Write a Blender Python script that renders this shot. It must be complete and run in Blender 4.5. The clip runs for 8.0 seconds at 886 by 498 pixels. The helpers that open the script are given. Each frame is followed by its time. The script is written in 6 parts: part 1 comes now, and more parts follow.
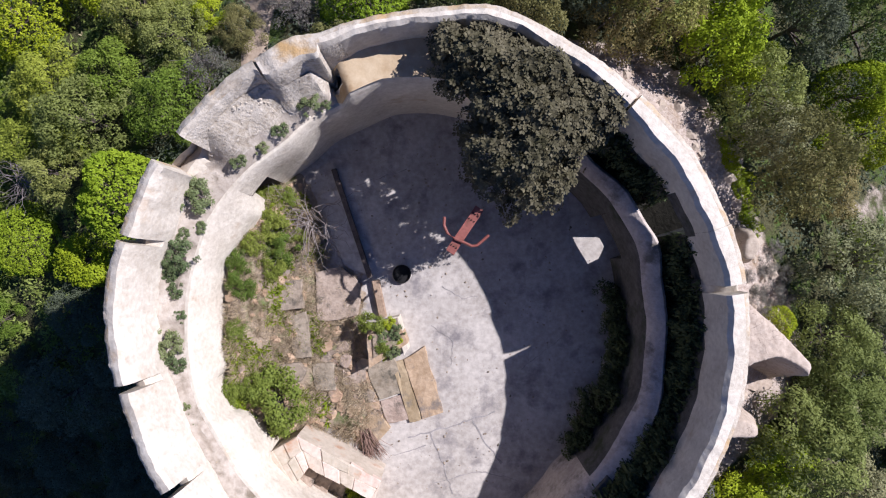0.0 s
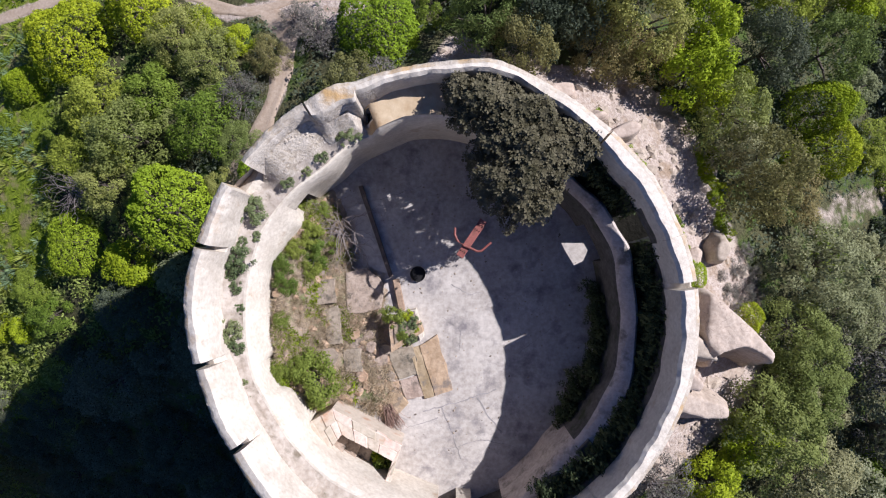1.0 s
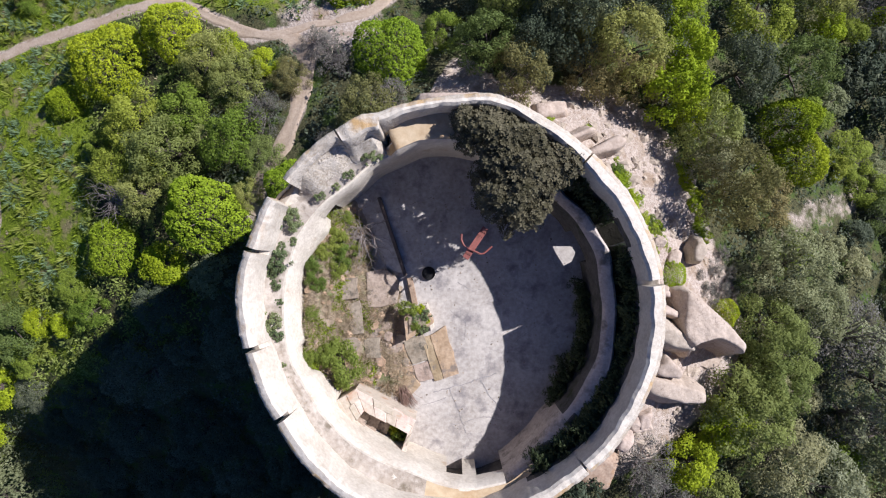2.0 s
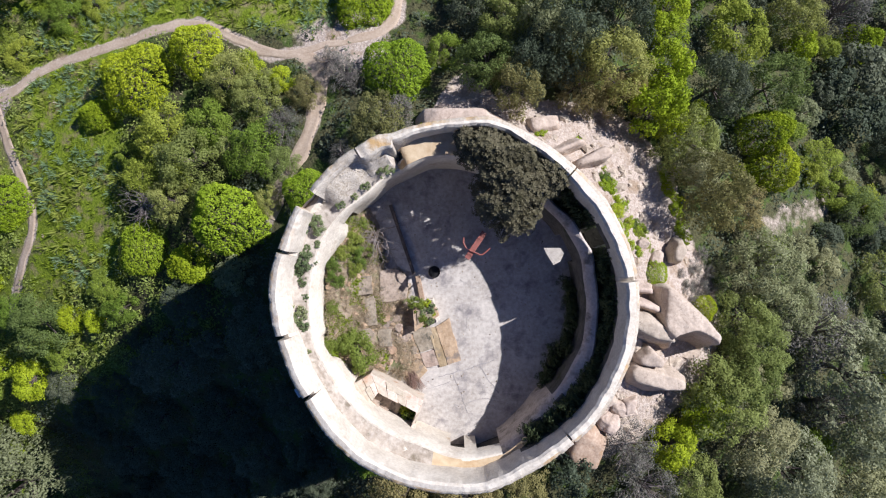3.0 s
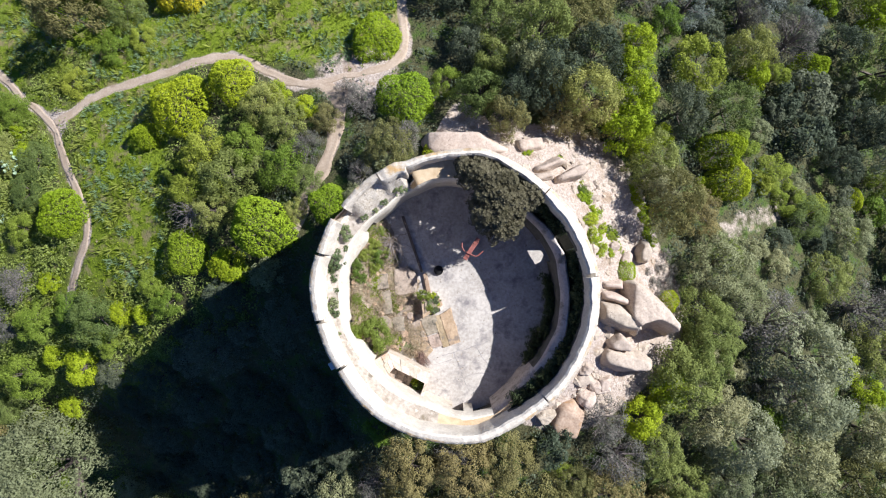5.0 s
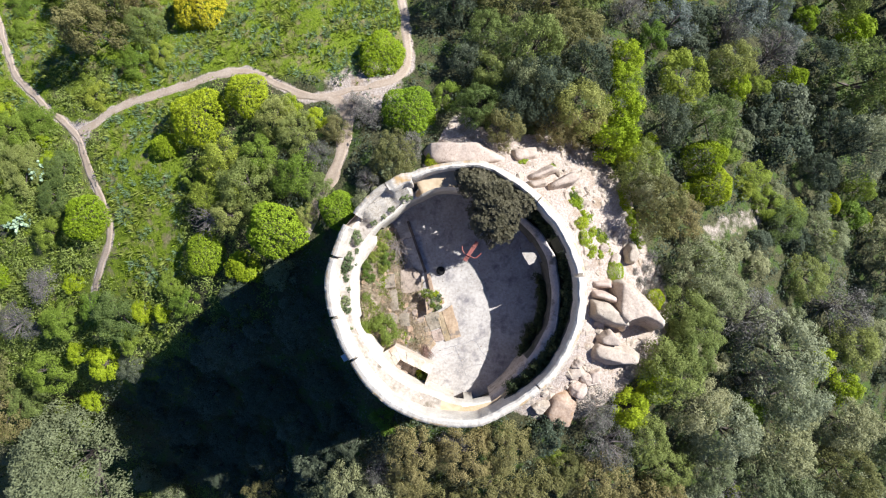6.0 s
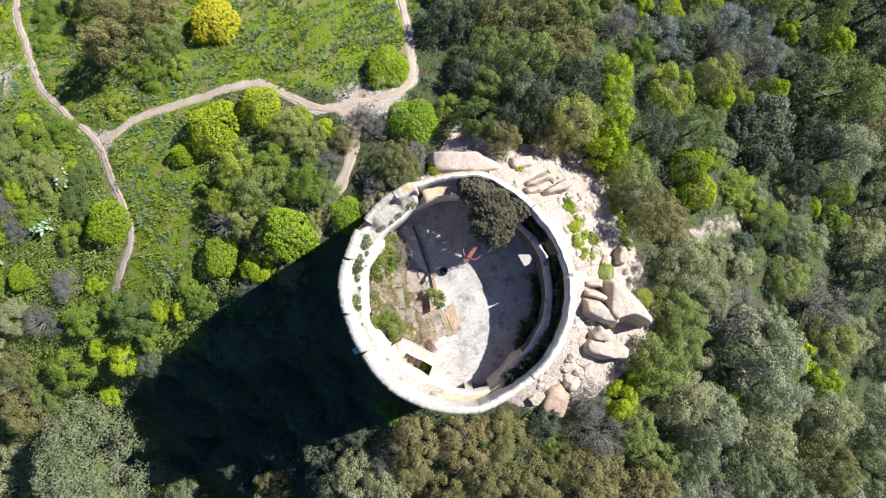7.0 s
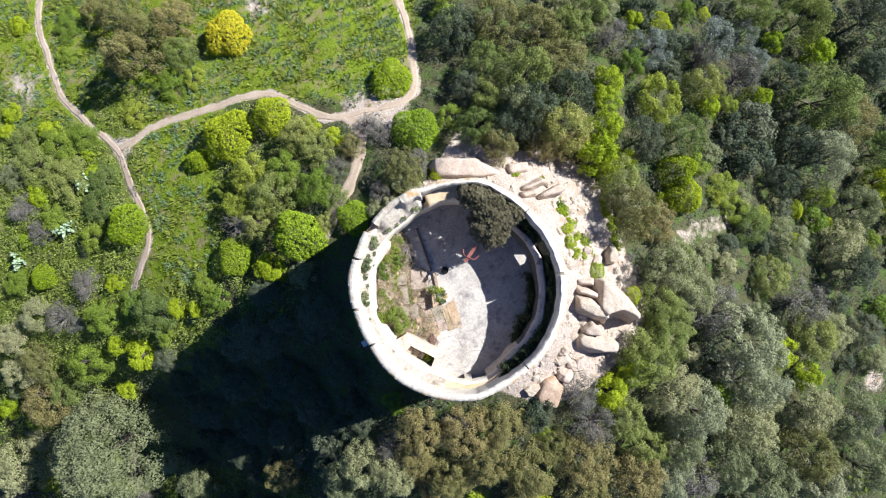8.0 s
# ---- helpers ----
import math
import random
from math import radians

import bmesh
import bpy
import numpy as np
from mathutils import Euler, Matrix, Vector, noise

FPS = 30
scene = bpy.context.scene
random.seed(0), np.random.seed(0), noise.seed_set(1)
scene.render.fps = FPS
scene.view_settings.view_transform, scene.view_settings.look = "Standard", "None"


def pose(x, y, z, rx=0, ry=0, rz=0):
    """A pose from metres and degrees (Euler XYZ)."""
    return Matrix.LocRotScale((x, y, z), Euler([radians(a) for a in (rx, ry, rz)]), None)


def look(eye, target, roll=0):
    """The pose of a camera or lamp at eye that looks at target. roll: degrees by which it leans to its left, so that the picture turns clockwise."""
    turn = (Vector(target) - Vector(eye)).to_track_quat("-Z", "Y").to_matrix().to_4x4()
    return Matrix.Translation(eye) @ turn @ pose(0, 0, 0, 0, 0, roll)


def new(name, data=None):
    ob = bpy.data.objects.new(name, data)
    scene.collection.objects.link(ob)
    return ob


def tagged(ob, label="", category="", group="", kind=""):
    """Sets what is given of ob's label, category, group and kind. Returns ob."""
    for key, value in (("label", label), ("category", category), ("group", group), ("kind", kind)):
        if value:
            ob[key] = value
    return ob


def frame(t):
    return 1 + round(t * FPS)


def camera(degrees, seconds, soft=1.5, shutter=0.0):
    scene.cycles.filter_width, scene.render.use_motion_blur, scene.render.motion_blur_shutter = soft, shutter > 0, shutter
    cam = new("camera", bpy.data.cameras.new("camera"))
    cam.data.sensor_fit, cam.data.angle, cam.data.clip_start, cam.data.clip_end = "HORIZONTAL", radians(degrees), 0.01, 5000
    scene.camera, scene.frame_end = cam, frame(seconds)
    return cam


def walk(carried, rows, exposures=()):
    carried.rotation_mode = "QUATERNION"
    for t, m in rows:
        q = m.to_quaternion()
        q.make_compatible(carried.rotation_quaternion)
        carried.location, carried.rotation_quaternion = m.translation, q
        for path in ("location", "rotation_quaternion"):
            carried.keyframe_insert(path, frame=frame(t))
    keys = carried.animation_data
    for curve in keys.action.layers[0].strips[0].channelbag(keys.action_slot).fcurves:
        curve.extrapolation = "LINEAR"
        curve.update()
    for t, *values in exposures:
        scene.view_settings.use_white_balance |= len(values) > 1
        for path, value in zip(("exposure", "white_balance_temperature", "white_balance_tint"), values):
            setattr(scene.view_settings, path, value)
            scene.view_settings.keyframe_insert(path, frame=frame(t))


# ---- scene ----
cam = camera(74.0, 8.0, soft=1.15)
PATH = [
    (0.0, 0.194, -0.002, 23.004, 0.251, 0.686, -0.057),
    (0.5, 0.083, 0.051, 24.443, 0.253, 0.710, -0.085),
    (1.0, -0.043, 0.103, 25.864, 0.261, 0.727, -0.119),
    (1.5, -0.162, 0.145, 27.269, 0.273, 0.738, -0.157),
    (3.0, -0.380, 0.199, 31.400, 0.335, 0.741, -0.293),
    (3.5, -0.407, 0.203, 32.758, 0.361, 0.734, -0.343),
    (4.0, -0.423, 0.207, 34.112, 0.390, 0.724, -0.394),
    (4.5, -0.435, 0.217, 35.465, 0.421, 0.713, -0.444),
    (6.0, -0.533, 0.306, 39.537, 0.519, 0.673, -0.589),
    (6.5, -0.594, 0.348, 40.901, 0.551, 0.661, -0.632),
    (7.0, -0.659, 0.383, 42.266, 0.583, 0.650, -0.671),
    (7.5, -0.712, 0.393, 43.628, 0.614, 0.641, -0.705),
    (8.0, -0.724, 0.354, 44.982, 0.642, 0.635, -0.734),
]
walk(cam, [(t, pose(x, y, z, rx, ry, rz)) for t, x, y, z, rx, ry, rz in PATH],
     exposures=[(0.0, 0.70, 4960, 19), (1.5, 0.70, 4960, 17), (3.0, 0.80, 4960, 14.5), (4.5, 1.0, 4960, 12), (6.0, 1.14, 4960, 10), (8.0, 1.25, 4960, 9)])

# ---- world, sun, exposure ----
SUN_AZ, SUN_EL = 26.5, 41.5
world = bpy.data.worlds.new("sky")
scene.world = world
world.use_nodes = True
wn = world.node_tree
sky = wn.nodes.new("ShaderNodeTexSky")
sky.sky_type = "NISHITA"
sky.sun_disc = False
sky.ozone_density = 6.0
sky.dust_density = 0.3
sky.sun_elevation = radians(SUN_EL)
sky.sun_rotation = radians(90 - SUN_AZ)
clear = wn.nodes.new("ShaderNodeMix")
clear.data_type, clear.blend_type = "RGBA", "MULTIPLY"
clear.inputs[0].default_value, clear.inputs[7].default_value = 1.0, (0.86, 0.95, 1.16, 1.0)
wn.links.new(sky.outputs["Color"], clear.inputs[6])
wn.links.new(clear.outputs[2], wn.nodes["Background"].inputs["Color"])
wn.nodes["Background"].inputs["Strength"].default_value = 0.032
sun = new("sun", bpy.data.lights.new("sun", "SUN"))
sun.data.energy, sun.data.angle, sun.data.color = 4.95, radians(0.53), (1.0, 0.846, 0.650)
SA, SE = radians(SUN_AZ), radians(SUN_EL)
TO_SUN = Vector((math.cos(SA) * math.cos(SE), math.sin(SA) * math.cos(SE), math.sin(SE)))
sun.matrix_world = look(TO_SUN * 60, (0, 0, 0))

# ---- materials ----


def material(name, low, high, fine=12.0, coarse=1.5, rough=0.9, bump=0.25, stain=None, stain_scale=0.6, stain_at=0.55,
             stain_soft=0.12, island=0.0, objects=0.0, through_light=0.0, metal=0.0, crack=0.0, crack_scale=1.0):
    """Grain and patches between two colours, stains of a third, relief, and a shift of value per leaf or per object."""
    m = bpy.data.materials.new(name)
    m.use_nodes = True
    nt = m.node_tree
    N, L = nt.nodes, nt.links
    bsdf = N["Principled BSDF"]
    coord = N.new("ShaderNodeTexCoord").outputs["Object"]

    def noise_tex(scale, detail=6.0, rough_=0.6):
        n = N.new("ShaderNodeTexNoise")
        n.inputs["Scale"].default_value, n.inputs["Detail"].default_value = scale, detail
        n.inputs["Roughness"].default_value = rough_
        L.new(coord, n.inputs["Vector"])
        return n.outputs["Fac"]

    def mix(a, b, fac, blend="MIX"):
        n = N.new("ShaderNodeMix")
        n.data_type, n.blend_type = "RGBA", blend
        for sock, v in ((n.inputs[0], fac), (n.inputs[6], a), (n.inputs[7], b)):
            if isinstance(v, (tuple, float, int)):
                sock.default_value = (*v, 1) if isinstance(v, tuple) else v
            else:
                L.new(v, sock)
        return n.outputs[2]

    def ramp(v, lo, hi):
        n = N.new("ShaderNodeMapRange")
        n.inputs["From Min"].default_value, n.inputs["From Max"].default_value = lo, hi
        L.new(v, n.inputs["Value"])
        return n.outputs["Result"]

    f, c = noise_tex(fine), noise_tex(coarse)
    both = N.new("ShaderNodeMath")
    both.operation = "MULTIPLY_ADD"
    L.new(f, both.inputs[0])
    both.inputs[1].default_value = 0.5
    half = N.new("ShaderNodeMath")
    half.operation = "MULTIPLY"
    L.new(c, half.inputs[0])
    half.inputs[1].default_value = 0.5
    L.new(half.outputs[0], both.inputs[2])
    col = mix(low, high, ramp(both.outputs[0], 0.36, 0.64))
    if stain is not None:
        s = noise_tex(stain_scale, 8.0, 0.65)
        col = mix(col, stain, ramp(s, stain_at, stain_at + stain_soft))
    if crack:
        v = N.new("ShaderNodeTexVoronoi")
        v.feature = "DISTANCE_TO_EDGE"
        v.inputs["Scale"].default_value = crack_scale
        bent = N.new("ShaderNodeVectorMath")
        nz = N.new("ShaderNodeTexNoise")
        nz.inputs["Scale"].default_value = 2.2
        L.new(coord, nz.inputs["Vector"])
        L.new(coord, bent.inputs[0])
        L.new(nz.outputs["Color"], bent.inputs[1])
        L.new(bent.outputs[0], v.inputs["Vector"])
        col = mix(tuple(x * 0.35 for x in low), col, ramp(v.outputs["Distance"], 0.0, crack))
    if island:
        g = N.new("ShaderNodeNewGeometry")
        col = mix(col, tuple(min(1.0, x * 1.45) for x in high), ramp(g.outputs["Random Per Island"], 1.0 - island, 1.6 - island))
    if objects:
        o = N.new("ShaderNodeObjectInfo")
        hue = N.new("ShaderNodeHueSaturation")
        hue.inputs["Saturation"].default_value = 1.0
        rv = ramp(o.outputs["Random"], 0.0, 1.0)
        mr = N.new("ShaderNodeMapRange")
        L.new(rv, mr.inputs["Value"])
        mr.inputs["To Min"].default_value, mr.inputs["To Max"].default_value = 1 - objects, 1 + objects
        L.new(mr.outputs["Result"], hue.inputs["Value"])
        mh = N.new("ShaderNodeMapRange")
        L.new(rv, mh.inputs["Value"])
        mh.inputs["To Min"].default_value, mh.inputs["To Max"].default_value = 0.5 + objects * 0.09, 0.5 - objects * 0.09
        L.new(mh.outputs["Result"], hue.inputs["Hue"])
        L.new(col, hue.inputs["Color"])
        col = hue.outputs["Color"]
    L.new(col, bsdf.inputs["Base Color"])
    bsdf.inputs["Roughness"].default_value = rough
    bsdf.inputs["Metallic"].default_value = metal
    bsdf.inputs["Specular IOR Level"].default_value = 0.12 if through_light else 0.3
    if bump:
        b = N.new("ShaderNodeBump")
        b.inputs["Strength"].default_value, b.inputs["Distance"].default_value = bump, 0.05
        L.new(both.outputs[0], b.inputs["Height"])
        L.new(b.outputs["Normal"], bsdf.inputs["Normal"])
    if through_light:
        t = N.new("ShaderNodeBsdfTranslucent")
        L.new(col, t.inputs["Color"])
        ms = N.new("ShaderNodeMixShader")
        ms.inputs["Fac"].default_value = through_light
        L.new(bsdf.outputs[0], ms.inputs[1])
        L.new(t.outputs[0], ms.inputs[2])
        L.new(ms.outputs[0], N["Material Output"].inputs["Surface"])
    return m


M_RIM = material("lime_plaster", (0.45, 0.39, 0.300), (0.665, 0.605, 0.495), 9, 1.1, 0.95, 0.8, (0.38, 0.28, 0.18), 0.9, 0.59, 0.14)
# dark masonry for low inner faces; also puts shade into the window reveals
M_DARK_STONE = material("dark_masonry", (0.05, 0.047, 0.042), (0.13, 0.12, 0.105), 9, 1.6, 0.97, 0.8, (0.035, 0.042, 0.02), 1.2, 0.52, 0.15)
M_BROWN = material("iron_stained_rock", (0.24, 0.16, 0.10), (0.46, 0.35, 0.25), 6, 0.9, 0.95, 0.8, (0.34, 0.19, 0.07), 1.1, 0.55, 0.15)
M_MERLON = material("lichened_masonry", (0.36, 0.30, 0.22), (0.58, 0.52, 0.42), 13, 1.6, 0.97, 1.0, (0.42, 0.28, 0.12), 1.2, 0.5, 0.16)
M_COPING = material("pale_coping", (0.44, 0.36, 0.27), (0.64, 0.55, 0.44), 8, 1.8, 0.93, 0.6, (0.45, 0.27, 0.17), 2.0, 0.54, 0.12, objects=0.2)
M_WALL = material("weathered_masonry", (0.34, 0.28, 0.21), (0.52, 0.46, 0.37), 6, 0.8, 0.95, 0.7, (0.16, 0.14, 0.12), 0.7, 0.52, 0.15)
M_RING = material("worn_masonry", (0.36, 0.305, 0.26), (0.57, 0.50, 0.43), 10, 1.5, 0.97, 1.0, (0.17, 0.15, 0.12), 1.8, 0.52, 0.14)
M_WALK = material("dusty_mortar", (0.29, 0.24, 0.18), (0.50, 0.44, 0.36), 7, 1.6, 0.97, 0.9, (0.17, 0.14, 0.095), 1.5, 0.53, 0.14)
M_RUBBLE = material("rubble_core", (0.35, 0.295, 0.215), (0.60, 0.54, 0.445), 14, 2.6, 0.97, 1.2, (0.24, 0.20, 0.15), 3.2, 0.56, 0.10)
# litter coloured near black, with the shade of trench and sill put in
M_LITTER_SHADE = material("litter_shade", (0.018, 0.017, 0.012), (0.045, 0.041, 0.029), 9, 1.6, 1.0, 0.9)
M_OCHRE = material("ochre_plaster", (0.40, 0.29, 0.16), (0.55, 0.44, 0.28), 5, 1.2, 0.95, 0.4, (0.34, 0.22, 0.10), 1.1, 0.56, 0.15)
M_FLOOR = material("old_concrete", (0.290, 0.257, 0.218), (0.52, 0.475, 0.415), 7, 0.8, 0.88, 0.3, (0.195, 0.175, 0.168), 1.7, 0.515, 0.18)
M_STONE = material("warm_stone", (0.27, 0.19, 0.105), (0.48, 0.36, 0.23), 7, 2.2, 0.93, 0.9, (0.20, 0.165, 0.13), 2.4, 0.52, 0.12, objects=0.18)
M_SLAB = material("grey_slab", (0.235, 0.180, 0.130), (0.43, 0.35, 0.27), 9, 2.4, 0.93, 0.9, (0.125, 0.105, 0.08), 2.9, 0.52, 0.12, objects=0.2)
M_ROCK = material("granite_boulder", (0.335, 0.265, 0.198), (0.54, 0.448, 0.350), 7, 0.6, 0.95, 0.9, (0.33, 0.22, 0.12), 0.9, 0.6, 0.12, objects=0.1, crack=0.004, crack_scale=0.42)
M_SOIL = material("dry_soil", (0.20, 0.155, 0.105), (0.36, 0.29, 0.205), 11, 1.8, 1.0, 1.0, (0.13, 0.15, 0.05), 1.8, 0.5, 0.12)
M_SAND = material("trodden_sand", (0.31, 0.235, 0.16), (0.46, 0.37, 0.275), 8, 0.7, 1.0, 0.7, (0.34, 0.26, 0.17), 1.1, 0.55, 0.2)
M_RED = material("red_oxide_paint", (0.17, 0.055, 0.04), (0.28, 0.10, 0.075), 16, 3, 0.6, 0.2, (0.12, 0.05, 0.03), 5, 0.58, 0.1)
M_DARK = material("near_black", (0.006, 0.006, 0.007), (0.014, 0.013, 0.013), 10, 2, 0.95, 0.1)
M_TIMBER = material("weathered_timber", (0.22, 0.15, 0.095), (0.38, 0.28, 0.19), 20, 3, 0.85, 0.5)
M_BARK = material("bark", (0.07, 0.055, 0.045), (0.15, 0.12, 0.10), 18, 3, 0.95, 0.8)
M_TWIG = material("bleached_twigs", (0.13, 0.105, 0.09), (0.27, 0.235, 0.21), 15, 3, 0.95, 0.3)
M_STALK = material("dry_stalks", (0.15, 0.09, 0.065), (0.30, 0.20, 0.15), 15, 3, 0.95, 0.3)
M_PIPE = material("white_metal", (0.5, 0.52, 0.52), (0.62, 0.64, 0.64), 12, 3, 0.5, 0.1)


def leaf(name, low, high, objects=0.15, rough=0.6, light=0.22, island=0.35):
    return material(name, low, high, 3.0, 0.6, rough, 0.0, island=island, objects=objects, through_light=light)


L_OLIVE = leaf("olive_leaves", (0.205, 0.213, 0.090), (0.325, 0.336, 0.168), 0.26, light=0.38)
L_GREEN = leaf("lentisk_leaves", (0.145, 0.198, 0.016), (0.268, 0.325, 0.040), 0.25, light=0.36)
L_LIME = leaf("spurge_leaves", (0.180, 0.242, 0.003), (0.325, 0.39, 0.005), 0.14)
L_LEAFY = leaf("courtyard_leaves", (0.10, 0.138, 0.016), (0.20, 0.245, 0.04), 0.2, light=0.3)
L_WILD = leaf("wild_olive_leaves", (0.140, 0.158, 0.070), (0.235, 0.255, 0.128), 0.1, light=0.38)
L_SPRING = leaf("fresh_leaves", (0.150, 0.222, 0.005), (0.275, 0.358, 0.012), 0.10)
L_GOLD = leaf("flowering_leaves", (0.33, 0.30, 0.004), (0.54, 0.47, 0.008), 0.12)
L_GREY = leaf("silvery_leaves", (0.105, 0.098, 0.075), (0.195, 0.185, 0.15), 0.2)
L_FIG = leaf("leathery_leaves", (0.052, 0.049, 0.022), (0.130, 0.116, 0.066), 0.05, 0.62, 0.12)
L_GRASS = leaf("meadow_grass", (0.125, 0.175, 0.006), (0.24, 0.295, 0.015), 0.0, 0.7, 0.35)
L_MOSS = leaf("moss_leaves", (0.158, 0.186, 0.036), (0.272, 0.306, 0.086), 0.28, light=0.38)
L_TUFT = leaf("asphodel_leaves", (0.125, 0.185, 0.075), (0.245, 0.32, 0.16), 0.0, 0.6, 0.35)
L_STRAW = leaf("straw", (0.25, 0.195, 0.115), (0.45, 0.37, 0.24), 0.0, 0.9)
L_SCRUB = leaf("scrub_leaves", (0.155, 0.195, 0.030), (0.275, 0.32, 0.075), 0.0, 0.7, 0.38)
# dark bluish leaves; they put the tower's shade and dark gaps into colour
L_HOLM_SHADE = leaf("holm_shade_leaves", (0.066, 0.082, 0.046), (0.135, 0.153, 0.090), 0.3, light=0.3)
L_GREAT = leaf("silver_leaves", (0.235, 0.245, 0.125), (0.36, 0.375, 0.22), 0.1, light=0.4)
L_WEED = leaf("dusty_weed_leaves", (0.12, 0.15, 0.055), (0.22, 0.26, 0.115), 0.2, 0.7, 0.3)
# leaf colour darkened for plants that stand in deep shade
L_DIM = leaf("trench_shade_leaves", (0.045, 0.058, 0.022), (0.095, 0.115, 0.05), 0.1, 0.7)
L_BRONZE = leaf("bronze_leaves", (0.165, 0.152, 0.046), (0.270, 0.245, 0.092), 0.22, light=0.36)
L_BLUE = leaf("glaucous_leaves", (0.150, 0.172, 0.135), (0.255, 0.280, 0.225), 0.15, light=0.3)
L_CACTUS = leaf("cactus_skin", (0.14, 0.20, 0.11), (0.26, 0.33, 0.20), 0.1, 0.6, 0.0)

# ---- building helpers ----
CX, CY = -0.28, -1.57
FLOOR = 8.0


def link(name, me, mat_, parent=None, label="", smooth=False):
    ob = new(name, me)
    if mat_ is not None and not me.materials:
        me.materials.append(mat_)
    if smooth:
        for p in me.polygons:
            p.use_smooth = True
        if smooth != True:
            me.set_sharp_from_angle(angle=radians(smooth))
    if parent is not None:
        ob.parent = parent
    if label:
        ob["label"] = label
    return ob


def part(name, bm, mat_, parent=None, label="", smooth=False):
    me = bpy.data.meshes.new(name)
    bmesh.ops.recalc_face_normals(bm, faces=bm.faces)
    bm.to_mesh(me)
    bm.free()
    return link(name, me, mat_, parent, label, smooth)


def raw(name, verts, faces):
    me = bpy.data.meshes.new(name)
    me.from_pydata([tuple(map(float, v)) for v in verts], [], [tuple(map(int, f)) for f in faces])
    me.update()
    return me


def base(name, x, y, z, rz=0.0):
    e = new(name)
    e.empty_display_size = 0.2
    e.matrix_world = pose(x, y, z, 0, 0, rz)
    return e


def polar(az, r, z=0.0):
    a = radians(az)
    return CX + r * math.cos(a), CY + r * math.sin(a), z


def table(pairs, az):
    """A value that runs round the tower, smooth between the angles given."""
    az %= 360
    xs = [p[0] for p in pairs]
    ys = [p[1] for p in pairs]
    return float(np.interp(az, xs + [xs[0] + 360], ys + [ys[0]])) if az >= xs[0] else float(np.interp(az + 360, xs + [xs[0] + 360], ys + [ys[0]]))


def wob(a, b, c, amount):
    return amount * noise.noise(Vector((a, b, c)))


def sweep(bm, section, azs, closed=False):
    """Carries a closed cross-section of (r, z) round the tower."""
    rings = []
    for az in azs:
        rings.append([bm.verts.new(polar(az, r, z)) for r, z in section(az)])
    n = len(rings[0])
    for a, b in zip(rings, rings[1:] + ([rings[0]] if closed else [])):
        for i in range(n):
            bm.faces.new((a[i], a[(i + 1) % n], b[(i + 1) % n], b[i]))
    if not closed:
        bm.faces.new(rings[0][::-1])
        bm.faces.new(rings[-1])


def span(a, b, step):
    n = max(1, int(round((b - a) / step)))
    return [a + (b - a) * i / n for i in range(n + 1)]


def chip_box(bm, size, at, turn=0.0, chip=0.06, seed=0.0, tilt=(0, 0)):
    """A block with worn, uneven edges."""
    m = Matrix.Translation(at) @ Euler((tilt[0], tilt[1], turn)).to_matrix().to_4x4()
    hx, hy, hz = (s / 2 for s in size)
    k = chip * min(size)
    c = 0.12 * min(size)
    rows = []
    for z, inset in ((-hz, c), (-hz + c, 0), (hz - c, 0), (hz, c)):
        ring = []
        for sx, sy in ((-1, -1), (1, -1), (1, 1), (-1, 1)):
            for px, py in (((sx * (hx - inset), sy * (hy - inset - c)), (sx * (hx - inset - c), sy * (hy - inset))) if sx * sy > 0 else ((sx * (hx - inset - c), sy * (hy - inset)), (sx * (hx - inset), sy * (hy - inset - c)))):
                p = Vector((px, py, z))
                p += Vector((wob(px * 5 + seed, py * 5, 1.3 + z, k), wob(px * 5, py * 5 + seed, 5.1 + z, k), wob(py * 5, seed, px * 5, k)))
                ring.append(bm.verts.new(m @ p))
        rows.append(ring)
    for r0, r1 in zip(rows, rows[1:]):
        for q in range(8):
            bm.faces.new((r0[q], r0[(q + 1) % 8], r1[(q + 1) % 8], r1[q]))
    bm.faces.new(rows[0][::-1])
    bm.faces.new(rows[-1])


def tube(bm, pts, radii, sides=6):
    rings = []
    for i, p in enumerate(pts):
        p = Vector(p)
        d = (Vector(pts[min(i + 1, len(pts) - 1)]) - Vector(pts[max(i - 1, 0)])).normalized()
        u = d.orthogonal().normalized()
        w = d.cross(u)
        rings.append([bm.verts.new(p + radii[i] * (u * math.cos(2 * math.pi * k / sides) + w * math.sin(2 * math.pi * k / sides))) for k in range(sides)])
    for a, b in zip(rings, rings[1:]):
        for k in range(sides):
            bm.faces.new((a[k], a[(k + 1) % sides], b[(k + 1) % sides], b[k]))
    bm.faces.new(rings[0][::-1])
    bm.faces.new(rings[-1])


def plate(bm, pts, z, thick, seed=0.0, chip=0.02):
    """A flat slab over a polygon."""
    top = [bm.verts.new((x + wob(x * 5, y * 5, seed, chip), y + wob(y * 5, x * 5, seed, chip), z + wob(x, y, seed + 3, chip))) for x, y in pts]
    low = [bm.verts.new((v.co.x, v.co.y, z - thick)) for v in top]
    n = len(pts)
    bm.faces.new(top)
    bm.faces.new(low[::-1])
    for i in range(n):
        bm.faces.new((top[i], low[i], low[(i + 1) % n], top[(i + 1) % n]))
    es = [e for e in bm.edges if e.verts[0] in top and e.verts[1] in top]
    bmesh.ops.bevel(bm, geom=es, offset=min(0.015, thick * 0.3), segments=1, affect="EDGES")


# ---- ground ----


